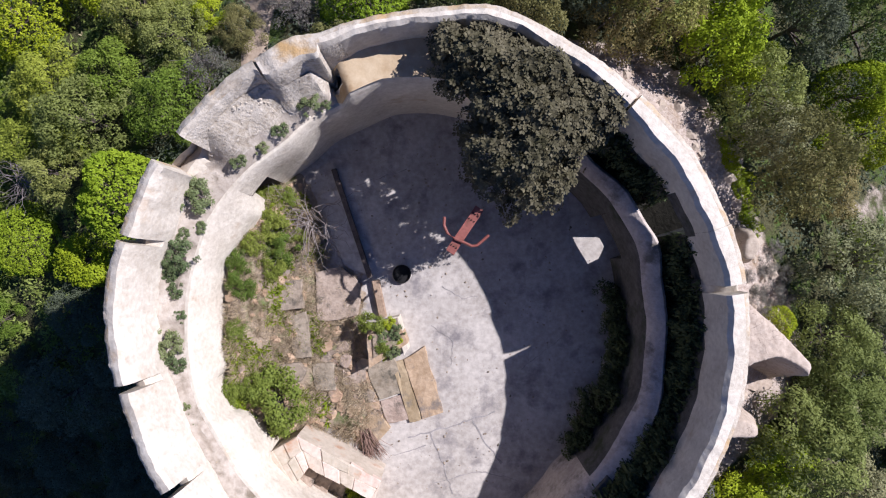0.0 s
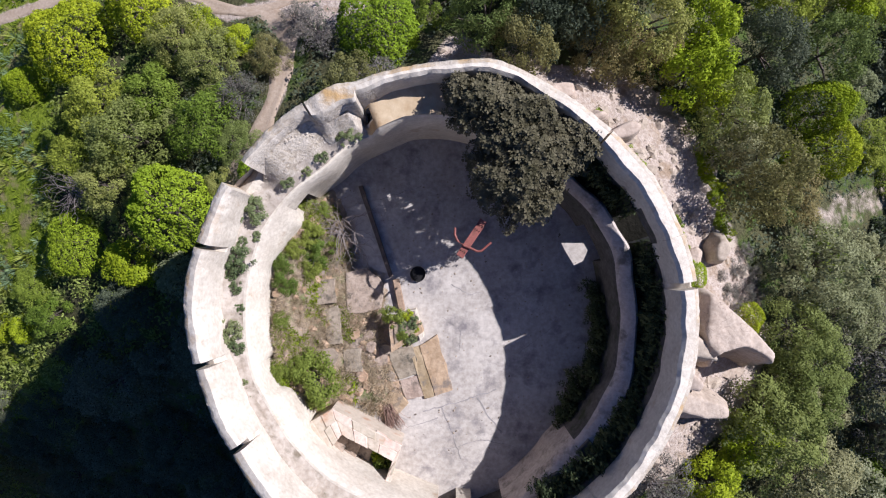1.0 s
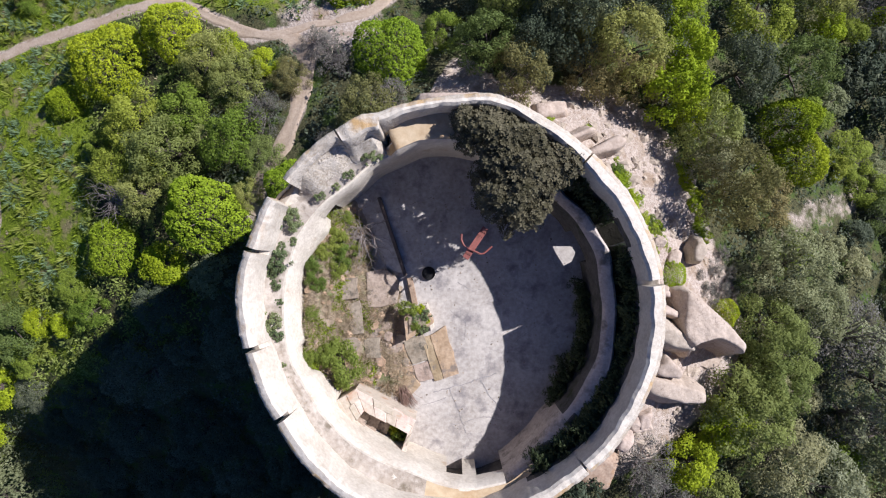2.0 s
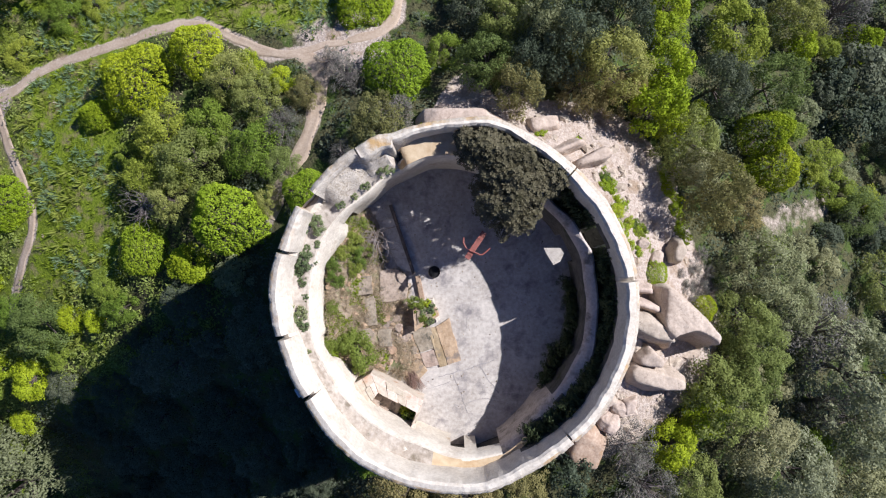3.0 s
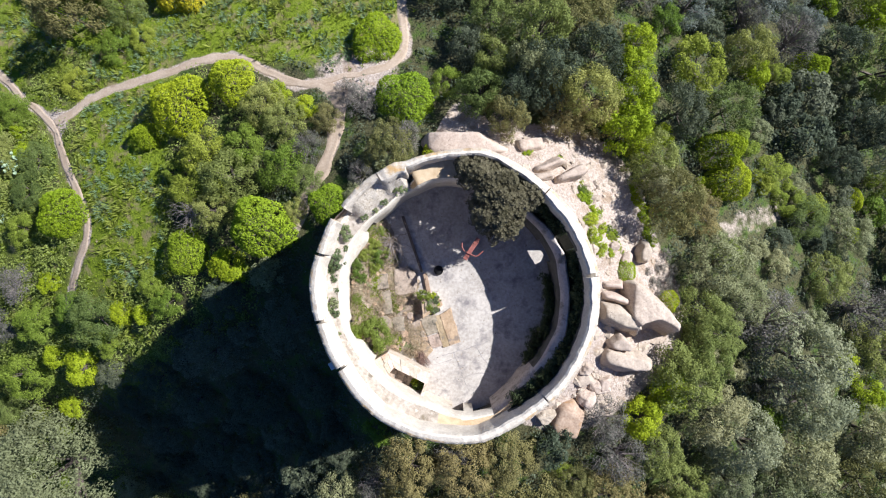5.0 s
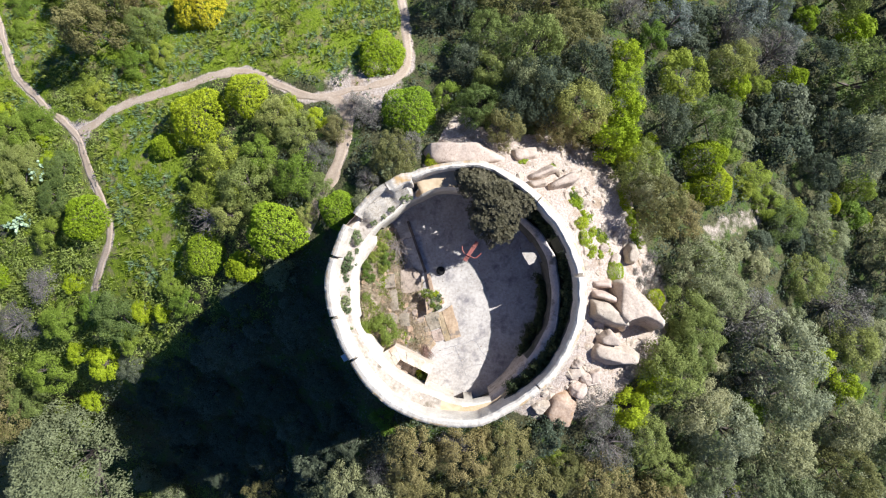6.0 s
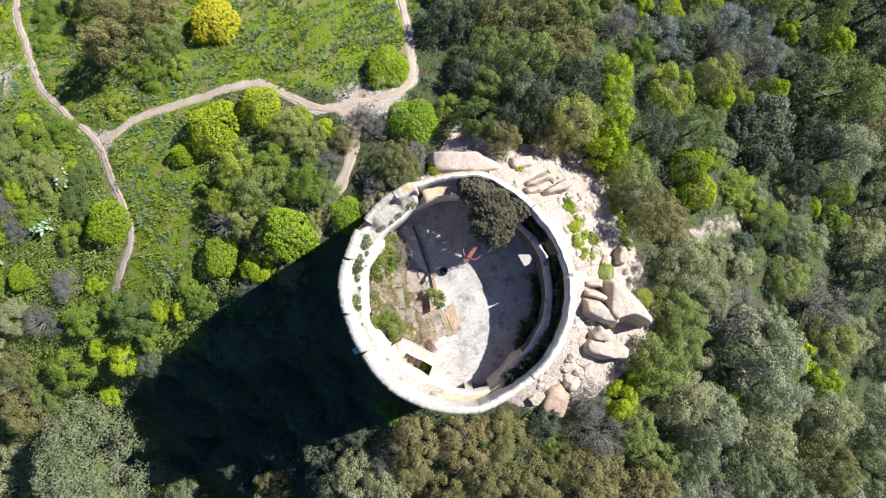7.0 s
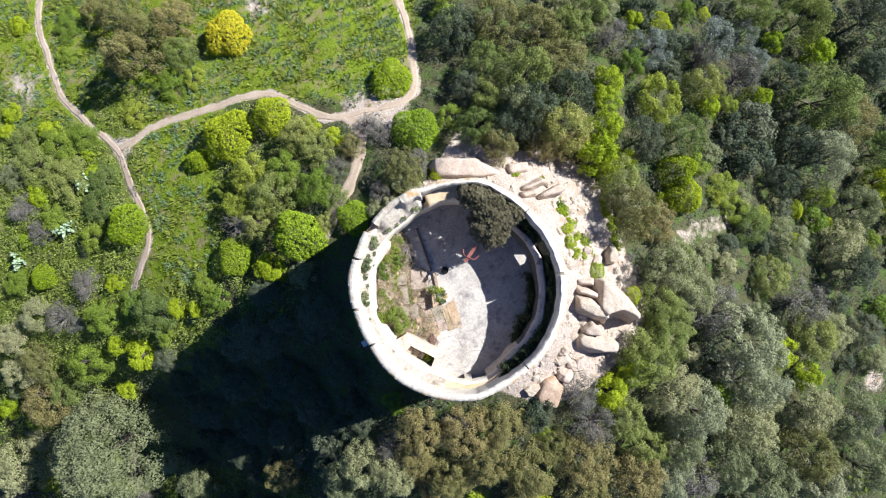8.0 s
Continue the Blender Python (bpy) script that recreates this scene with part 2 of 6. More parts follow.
def ground_z(x, y):
    dx, dy = x - CX, y - CY
    r = np.maximum(np.hypot(dx, dy), 0.01)
    u = dx / r
    k = np.maximum(r - 7.0, 0.0)
    fall = 0.36 + 0.12 * u
    z = 2.0 - k * fall - 0.75 * (1 - u)
    z = z - 0.19 * k * np.exp(-((np.degrees(np.arctan2(dy, dx)) % 360 - 212) / 26) ** 2)
    z = z - 0.31 * np.minimum(k, 34.0) * np.exp(-((np.degrees(np.arctan2(dy, dx)) % 360 - 220) / 21) ** 2)
    k2 = np.maximum(r - 34.0, 0.0)
    return z + k2 * fall * (k2 / (k2 + 40.0))


PATH_WEST = [(-38.1, 25.9), (-38.5, 24.3), (-38.5, 22.9), (-38.2, 21.2), (-37.2, 19.3), (-36.4, 17.1), (-35.4, 14.9), (-33.8, 13.5), (-32, 11.9), (-30.2, 10.7), (-29.1, 9.7), (-28.6, 8.1), (-27.9, 6.6), (-27, 4.9), (-26.2, 3.4), (-26.1, 1.8), (-26.8, 0.3), (-27.5, -0.9), (-28.1, -2.3), (-28.9, -3.9)]
PATH_NORTH = [(-29.1, 10), (-27.7, 10.7), (-26.3, 11.6), (-24.4, 12.2), (-22.1, 12.7), (-20, 13.2), (-18.3, 13.7), (-16.5, 14), (-15.3, 14), (-13.8, 13.2), (-12, 12.3), (-10.6, 11.4), (-9.2, 11.6), (-7.6, 11.9), (-5.3, 12.2), (-4.2, 12.7), (-3.2, 13.4), (-3.2, 14.6), (-3.5, 16.1), (-3.6, 17.7), (-4.1, 19.9), (-4.8, 22.1), (-5.2, 24.5)]
PATH_TOWER = [(-8.9, 11.6), (-7.4, 10.6), (-7.5, 9.2), (-7.8, 7.4), (-8.4, 5.8), (-9.2, 4.4), (-9.8, 3.4), (-10.2, 2.1)]
PATH_EAST = [(18.1, 1.4), (19.6, 2.1), (21.1, 2.5), (22.6, 2.7), (23.4, 3.6)]


def away(x, y, line):
    """How far points lie from a line of points."""
    best = np.full(np.shape(x), 1e9)
    for (ax, ay), (bx, by) in zip(line, line[1:]):
        dx, dy = bx - ax, by - ay
        t = np.clip(((x - ax) * dx + (y - ay) * dy) / (dx * dx + dy * dy), 0, 1)
        best = np.minimum(best, np.hypot(x - ax - t * dx, y - ay - t * dy))
    return best


def inside_by(x, y, poly):
    """Distance inside a polygon; negative outside."""
    d = float(away(np.array([x]), np.array([y]), poly + [poly[0]])[0])
    odd = False
    for (ax, ay), (bx, by) in zip(poly, poly[1:] + [poly[0]]):
        if (ay > y) != (by > y) and x < (bx - ax) * (y - ay) / (by - ay) + ax:
            odd = not odd
    return d if odd else -d


def bare(x, y):
    """Bare sandy earth: 1 on the rocky apron east and north of the tower."""
    dx, dy = x - CX, y - CY
    r, az = np.hypot(dx, dy), np.degrees(np.arctan2(dy, dx))
    edge = 8.0 + 5.5 * np.exp(-((az - 36) / 33) ** 2) + 7.2 * np.exp(-((az + 16) / 27) ** 2) + 1.0 * np.exp(-((az - 75) / 22) ** 2) + 3.2 * np.exp(-((az + 50) / 18) ** 2) + 2.6 * np.exp(-((az - 88) / 9) ** 2)
    return np.clip((edge - r) / 0.8, 0, 1)


def meadow(x, y):
    """Open grass: the strip west and north between the paths."""
    a = np.clip((x + 33.5) / 2, 0, 1) * np.clip((-2.5 - x) / 2, 0, 1) * np.clip((y - 12.0 + 0.10 * (x + 10)) / 2, 0, 1)
    b = np.clip((x + 27.5) / 1.5, 0, 1) * np.clip((-18.5 - x) / 2, 0, 1) * np.clip((y + 3) / 2, 0, 1)
    c = np.clip((-31 - x) / 2, 0, 1) * np.clip((y - 11) / 2, 0, 1)
    d = 0.55 * np.clip((-19 - x) / 3, 0, 1) * np.clip((y + 14) / 4, 0, 1)
    return np.maximum(np.maximum(np.maximum(a, b), c), d)


def path_gap(x, y):
    return np.minimum.reduce([away(x, y, p) for p in (PATH_WEST, PATH_NORTH, PATH_TOWER)])


def ground_h(x, y):
    """The finished ground, with its bumps and the hollow of the paths."""
    x, y = np.asarray(x, float), np.asarray(y, float)
    bumps = np.array([noise.fractal(Vector((p * 0.35, q * 0.35, 0)), 0.8, 2.0, 3) for p, q in zip(x.ravel(), y.ravel())]).reshape(x.shape)
    gap = path_gap(x, y)
    soft = np.clip(gap / 1.2, 0, 1)
    return ground_z(x, y) + bumps * (0.12 * soft + 0.14 * bare(x, y)) - 0.08 * np.clip(1 - gap / 0.9, 0, 1)


def make_ground():
    fine = np.arange(-46, 46.01, 0.31)
    far = np.array([48, 52, 58, 68, 85, 110, 160, 240, 400, 700, 1200, 2200.0])
    gx = np.concatenate([-far[::-1], fine, far])
    fy = np.arange(-32, 34.01, 0.31)
    fary = np.array([36, 40, 46, 55, 70, 95, 140, 230, 400, 700, 1200, 2200.0])
    gy = np.concatenate([-fary[::-1], fy, fary])
    X, Y = np.meshgrid(gx, gy)
    B = bare(X, Y)
    Z = ground_h(X, Y)
    paths = path_gap(X, Y)
    nx, ny = len(gx), len(gy)
    idx = np.arange(nx * ny).reshape(ny, nx)
    faces = np.stack([idx[:-1, :-1], idx[:-1, 1:], idx[1:, 1:], idx[1:, :-1]], -1).reshape(-1, 4)
    me = raw("ground", np.stack([X.ravel(), Y.ravel(), Z.ravel()], 1), faces)
    sandy = np.maximum(B, np.clip(1.15 - paths / 0.50, 0, 1))
    sandy = np.maximum(sandy, 0.9 * np.clip(1 - np.hypot(X + 17.0, Y - 22.4) / 2.6, 0, 1))
    sandy = np.maximum(sandy, np.clip(1.5 - np.hypot(X + 28.9, Y - 10.0) / 1.0, 0, 1))
    sandy = np.maximum(sandy, 1.0 * np.clip(1.4 - np.hypot(X + 6.4, (Y - 12.0) * 1.4) / 3.0, 0, 1))
    sandy = np.maximum(sandy, 0.45 * np.clip(1.6 - away(X, Y, PATH_EAST) / 1.0, 0, 1))
    sandy = np.maximum(sandy, 0.8 * np.clip(1.3 - np.hypot(X - 41.5, Y + 12.7) / 1.6, 0, 1))
    sandy = np.maximum(sandy, 0.55 * np.clip(1.3 - np.hypot(X + 39.5, (Y - 16.0)) / 3.6, 0, 1))
    for name, arr in (("sand", sandy), ("grass", meadow(X, Y))):
        at = me.attributes.new(name, "FLOAT", "POINT")
        at.data.foreach_set("value", arr.ravel().astype(np.float32))
    m = bpy.data.materials.new("hillside")
    m.use_nodes = True
    nt = m.node_tree
    N, L = nt.nodes, nt.links
    co = N.new("ShaderNodeTexCoord").outputs["Object"]

    def tex(scale):
        n = N.new("ShaderNodeTexNoise")
        n.inputs["Scale"].default_value, n.inputs["Detail"].default_value, n.inputs["Roughness"].default_value = scale, 8, 0.65
        L.new(co, n.inputs["Vector"])
        return n.outputs["Fac"]

    def mix(a, b, f):
        n = N.new("ShaderNodeMix")
        n.data_type = "RGBA"
        for s, v in ((n.inputs[0], f), (n.inputs[6], a), (n.inputs[7], b)):
            if isinstance(v, tuple):
                s.default_value = (*v, 1)
            else:
                L.new(v, s)
        return n.outputs[2]

    def between(v, lo, hi):
        n = N.new("ShaderNodeMapRange")
        n.inputs["From Min"].default_value, n.inputs["From Max"].default_value = lo, hi
        L.new(v, n.inputs["Value"])
        return n.outputs["Result"]

    def mask(name, soft):
        a = N.new("ShaderNodeAttribute")
        a.attribute_name = name
        n = N.new("ShaderNodeMath")
        n.operation = "ADD"
        L.new(a.outputs["Fac"], n.inputs[0])
        L.new(tex(1.3), n.inputs[1])
        return between(n.outputs[0], 1.0 - soft, 1.0 + soft)

    f, c = tex(7.0), tex(0.9)
    litter = mix((0.045, 0.045, 0.022), (0.11, 0.105, 0.048), between(f, 0.35, 0.65))
    litter = mix(litter, (0.07, 0.10, 0.022), between(c, 0.48, 0.6))
    grass = mix((0.095, 0.135, 0.007), (0.20, 0.25, 0.016), between(f, 0.35, 0.65))
    grass = mix(grass, (0.22, 0.19, 0.085), between(c, 0.50, 0.62))
    sand = mix((0.335, 0.265, 0.205), (0.545, 0.465, 0.385), between(f, 0.35, 0.68))
    sand = mix(sand, (0.30, 0.225, 0.15), between(c, 0.52, 0.66))
    col = mix(litter, grass, mask("grass", 0.2))
    col = mix(col, sand, mask("sand", 0.12))
    b = N.new("ShaderNodeBump")
    b.inputs["Strength"].default_value, b.inputs["Distance"].default_value = 0.9, 0.12
    L.new(f, b.inputs["Height"])
    L.new(b.outputs["Normal"], N["Principled BSDF"].inputs["Normal"])
    L.new(col, N["Principled BSDF"].inputs["Base Color"])
    N["Principled BSDF"].inputs["Roughness"].default_value = 1.0
    N["Principled BSDF"].inputs["Specular IOR Level"].default_value = 0.1
    ob = link("ground", me, m, smooth=True)
    tagged(ob, "dry hillside of leaf litter, grass and pale sandy earth", "ground", kind="structure")


make_ground()


def make_path(name, line, wide, label):
    """A trodden path laid over the ground, with frayed edges."""
    pts = []
    for (ax, ay), (bx, by) in zip(line, line[1:]):
        n = max(2, int(math.hypot(bx - ax, by - ay) / 0.4))
        pts += [(ax + (bx - ax) * i / n, ay + (by - ay) * i / n) for i in range(n)]
    pts.append(line[-1])
    P = np.array(pts)
    for _ in range(6):
        P[1:-1] = (P[:-2] + 2 * P[1:-1] + P[2:]) / 4
    verts, faces = [], []
    W = 7
    for i, (x, y) in enumerate(P):
        d = P[min(i + 1, len(P) - 1)] - P[max(i - 1, 0)]
        d /= max(np.hypot(*d), 1e-6)
        nx, ny = -d[1], d[0]
        for k in range(W):
            s = (k / (W - 1) - 0.5) * 2
            w = wide * 0.5 * (1 + 0.9 * noise.noise(Vector((x * 0.8, y * 0.8, 2 if s > 0 else 9))))
            px, py = x + nx * s * w, y + ny * s * w
            verts.append((px, py, s))
    V = np.array(verts)
    V[:, 2] = ground_h(V[:, 0], V[:, 1]) + 0.06 - 0.14 * np.abs(V[:, 2]) ** 8
    verts = V.tolist()
    for i in range(len(P) - 1):
        for k in range(W - 1):
            a = i * W + k
            faces.append((a, a + 1, a + W + 1, a + W))
    tagged(link(name, raw(name, verts, faces), M_SAND, smooth=True), label, "footpath", kind="structure")


make_path("path_west", PATH_WEST, 0.64, "narrow trodden sandy footpath through grass and scrub")
make_path("path_north", PATH_NORTH, 0.66, "pale sandy footpath winding past rounded bushes")
make_path("path_tower", PATH_TOWER, 1.0, "sandy footpath climbing to the foot of the tower")

# ---- tower ----
R_OUT = [(0, 6.20), (10, 6.20), (20, 6.18), (36, 6.18), (51, 6.16), (64, 6.27), (79, 6.44), (89, 6.28), (101, 6.18), (109, 6.12), (111, 6.16), (114, 6.26), (121, 6.24), (124, 6.28), (127, 6.28), (140, 6.24), (143, 6.2), (149, 6.28), (160, 6.2), (172, 6.28), (181, 6.19), (191, 6.05), (211, 5.97), (222, 6.06), (237, 6.2), (262, 6.29), (280, 6.33), (292, 6.17), (303, 6.10), (319, 6.13), (334, 6.13), (345, 6.18)]
R_RING = [(0, 4.84), (10, 4.82), (18, 4.82), (28, 4.82), (36, 4.82), (45, 4.78), (60, 4.8), (80, 5.05), (100, 5.17), (110, 5.05), (127, 4.92), (140, 5.02), (150, 5.12), (176, 5.14), (200, 5.15), (214, 5.06), (236, 5.15), (255, 5.15), (268, 5.38), (278, 5.6), (288, 5.58), (297, 5.3), (308, 4.98), (336, 4.90), (347, 4.88)]
SLOT = (8.15, 1.7, 11.52)
GAPS = [(8.15, 1.7, 11.52), (48, 0.5, 11.6), (122.2, 0.5, 11.7), (144.3, 6.4, 10.7), (162.5, 1.3, 11.2), (190.5, 1.5, 11.2), (212.0, 1.3, 11.2), (311.0, 0.7, 11.5)]
THICK = [(0, 0.46), (20, 0.50), (40, 0.50), (60, 0.38), (90, 0.3), (104, 0.34), (110.4, 0.36), (111.0, 0.54), (116, 0.58), (121.7, 0.54), (122.7, 0.32), (132, 0.27), (141, 0.27), (147, 0.34), (200, 0.36), (220, 0.40), (284, 0.40), (300, 0.40), (320, 0.42)]
LEAN_IN = [(0, 0.05), (100, 0.06), (104, 0.08), (112, 0.16), (120, 0.18), (127, 0.18), (141, 0.2), (147, 0.14), (200, 0.14), (216, 0.10), (284, 0.06), (296, 0.05)]
RING_WIDE = [(0, 0.42), (20, 0.44), (40, 0.36), (80, 0.36), (294, 0.36), (305, 0.46), (318, 0.51), (335, 0.51), (348, 0.44)]
FOOT_IN = [(0, 0.1), (80, 0.02), (138, 0.02), (145, 0.1), (149, 0.36), (158, 0.3), (166, 0.1), (178, 0.2), (194, 0.16), (195, 0.0), (205, 0.0), (207, 0.2), (218, 0.26), (222, 0.06), (294, 0.0)]


def rim_top(az):
    z = 11.88 + wob(az * 0.06, 3.0, 0, 0.08) + wob(az * 0.5, 7.0, 0, 0.03)
    if 119 < az < 142:
        z -= 0.08 * min(1.0, (az - 119) / 5)
    for mid, wide, low in GAPS:
        if abs((az - mid + 180) % 360 - 180) < wide / 2 - 1e-4:
            z = low + wob(az * 3, 1, 1, 0.03)
    return z


def rim_r(az):
    return table(R_OUT, az) + wob(az * 0.09, 0.5, 4, 0.03)


def outer_section(lo, hi):
    def section(az):
        ro = rim_r(az)
        th = table(THICK, az) + wob(az * 0.2, 8.5, 4, 0.04)
        li = table(LEAN_IN, az)
        rag = wob(az * 0.45, 2.0, 4, 0.022) + wob(az * 1.1, 5.0, 4, 0.014)
        rag2 = wob(az * 0.3, 11.0, 4, 0.018) + wob(az * 1.0, 15.0, 4, 0.012)
        top = min(rim_top(az), hi)
        fall = 0.85 if abs(az - SLOT[0]) < SLOT[1] / 2 or abs(az - 360 - SLOT[0]) < SLOT[1] / 2 else 0.0
        pts = []
        for z in (-7.0, -3.0, 0.0, 3.0, 5.5, 7.5, 9.3, 10.4, 10.9):
            if lo <= z <= hi:
                pts.append((ro + 0.13 * (10.9 - z) + wob(az * 0.25, z, 2, 0.05), z))
        if hi < 90 and hi not in (-7.0,):
            if pts[-1][1] < hi:
                pts.append((ro + max(0, 0.13 * (10.9 - hi)), hi))
            pts.append((ro - th - 0.1, hi - 0.48))
        else:
            if lo > -7:
                pts = [p for p in pts if p[1] > lo]
                pts.insert(0, (ro + max(0, 0.13 * (10.9 - lo)), lo))
            crest = [(ro + rag, top - 0.16), (ro - 0.05 + rag, top - 0.07 + rag * 0.5), (ro - 0.15, top - 0.02), (ro - th + 0.08 + rag2 * 0.5, top + 0.01 + rag2 * 0.4), (ro - th + rag2, top - 0.07 + rag * 0.5)]
            pts += [(r, z - fall * (ro - r)) for r, z in crest]
            brow = top - 0.07 - (top - 10.57) * 0.42 - fall * th * 0.6
            pts += [(ro - th - li * 0.55, brow), (ro - th - li * 0.8, min(brow - 0.02, max(10.86, lo - 0.44)))]
        pts.append((ro - th - li, max(10.5, lo - 0.45)) if hi > 90 else (ro - th - 0.1, hi - 0.5))
        pts.append((ro - th - li + 0.02 if hi > 90 and lo > -7 else ro - th - li if hi > 90 else ro - th - 0.1, lo - 0.45 if lo > -7 else -7.0))
        return pts
    return section


WINDOW = (19.8, 28.4, 9.28, 11.29)


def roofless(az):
    """True along the roofless corridor, where the wall is dark further up."""
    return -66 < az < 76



def make_tower_wall():
    bm = bmesh.new()
    azs = set(span(WINDOW[1], WINDOW[0] + 360, 0.55))
    for mid, wide, low in GAPS:
        for s in (-1, 1):
            for e in (-0.03, 0.03):
                a = mid + s * wide / 2 + e
                azs.add(a if a >= WINDOW[1] else a + 360)
    sweep(bm, outer_section(-7.0, 99), sorted(azs))
    inner = span(WINDOW[0], WINDOW[1], 1.0)
    sweep(bm, outer_section(-7.0, WINDOW[2]), inner)
    sweep(bm, outer_section(WINDOW[3], 99), inner)
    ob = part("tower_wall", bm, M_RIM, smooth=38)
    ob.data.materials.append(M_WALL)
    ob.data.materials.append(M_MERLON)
    ob.data.materials.append(M_DARK_STONE)
    ob.data.materials.append(M_RUBBLE)
    ob.data.materials.append(M_LITTER_SHADE)
    for p in ob.data.polygons:
        c = p.center
        r = math.hypot(c.x - CX, c.y - CY)
        # sill takes the near-black litter so that the opening looks shaded
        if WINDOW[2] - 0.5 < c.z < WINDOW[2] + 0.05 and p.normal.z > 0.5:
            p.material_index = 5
        elif c.z < 11.2 and p.normal.x * (c.x - CX) + p.normal.y * (c.y - CY) > 0.2 * r:
            p.material_index = 1
        elif c.z > 11.0 and r > rim_r((math.degrees(math.atan2(c.y - CY, c.x - CX)) - WINDOW[1]) % 360 + WINDOW[1]) - (0.26 if 122 < math.degrees(math.atan2(c.y - CY, c.x - CX)) % 360 < 142 else 0.125):
            p.material_index = 2
        elif 110 < math.degrees(math.atan2(c.y - CY, c.x - CX)) % 360 < 121.5 and p.normal.z > 0.7 and r > 5.82:
            p.material_index = 2
        elif 106 < math.degrees(math.atan2(c.y - CY, c.x - CX)) % 360 < 141 and c.z < 11.7 and r < 6.1:
            p.material_index = 4
        # lower inner wall is darker; window reveals are coloured dark for shade
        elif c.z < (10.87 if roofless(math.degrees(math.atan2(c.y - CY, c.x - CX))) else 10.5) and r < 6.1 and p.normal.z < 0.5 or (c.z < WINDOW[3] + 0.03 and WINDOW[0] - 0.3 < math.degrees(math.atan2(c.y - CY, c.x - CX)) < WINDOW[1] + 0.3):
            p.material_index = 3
    tagged(ob, "round ruined tower wall of pale plastered masonry with notched parapet", "tower", kind="structure")


make_tower_wall()


def ring_r(az):
    return table(R_RING, az) + wob(az * 0.08, 1, 7, 0.05)


def north_step(az):
    """The corridor roof stands higher over the northern room."""
    return 0.54 * min(1.0, max(0.0, (111.5 - az) / 3.0))


def make_ring():
    def east(az):
        ri = ring_r(az)
        w = table(RING_WIDE, az) + wob(az * 0.1, 4, 7, 0.05)
        top = 10.08 + 0.24 * math.exp(-((az - 24) / 9) ** 2) + 0.10 * min(1.0, max(0.0, (-52 - az) / 14)) + wob(az * 0.08, 2, 7, 0.16) + wob(az * 0.4, 2, 3, 0.05)
        return [(ri - 0.10, 7.9), (ri - 0.05, top - 0.5), (ri, top - 0.22), (ri + 0.10, top - 0.10), (ri + w * 0.5, top - 0.02), (ri + w - 0.08, top + 0.02), (ri + w, top - 0.07), (ri + w + 0.06, 7.9)]

    def west(az):
        ri = ring_r(az)
        top = 10.42 + wob(az * 0.1, 2, 7, 0.06) + north_step(az)
        f = table(FOOT_IN, az)
        return [(ri - f * 1.15, 7.9), (ri - f, 9.2), (ri - f * 0.8 - 0.02, 9.45), (ri - 0.03, top - 0.1), (ri + 0.04, top), (ri + 0.32, top + 0.01), (ri + 0.36, 7.9)]

    def lintel(az):
        return [p if p[1] > 9.5 else (p[0], 9.55) for p in west(az)]

    def east_lintel(az):
        return [p if p[1] > 9.5 else (p[0], 9.05) for p in east(az)]

    bm = bmesh.new()
    sweep(bm, east, span(-72.4, 17, 1.2))
    sweep(bm, east_lintel, span(17, 31, 1.2))
    sweep(bm, east, span(31, 78, 1.2))
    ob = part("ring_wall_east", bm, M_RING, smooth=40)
    ob.data.materials.append(M_DARK_STONE)
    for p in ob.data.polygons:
        # steep faces of the ring are darker than its top
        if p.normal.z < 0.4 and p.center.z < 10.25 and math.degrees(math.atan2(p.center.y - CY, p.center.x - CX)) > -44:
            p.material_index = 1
    tagged(ob, "low crumbling inner ring wall with a dusty top", "wall", kind="structure")
    bm = bmesh.new()
    holes = [(138.5, 145.0), (268.5, 274.0), (278.5, 287.6)]
    at = 78
    for a, b in holes:
        sweep(bm, west, span(at, a, 1.2))
        sweep(bm, lintel, span(a, b, 1.2))
        at = b
    ob = part("ring_wall_west", bm, M_RIM, smooth=40)
    ob.data.materials.append(M_OCHRE)
    for p in ob.data.polygons:
        if p.normal.z > 0.7 and math.degrees(math.atan2(p.center.y - CY, p.center.x - CX)) % 360 < 112:
            p.material_index = 1
    tagged(ob, "sunlit inner wall of whitewashed plaster with arched openings", "wall", kind="structure")


make_ring()


def heap_z(az, s):
    """Rubble of the fallen parapet, heaped against its foot; s runs from the ring to the parapet."""
    along = min(1.0, max(0.0, (az - 111.5) / 2.5)) * min(1.0, max(0.0, (143 - az) / 6))
    return along * max(0.0, s) * (0.80 + wob(az * 0.25, s * 3, 13, 0.08) + wob(az * 1.1, s * 9, 5, 0.05))


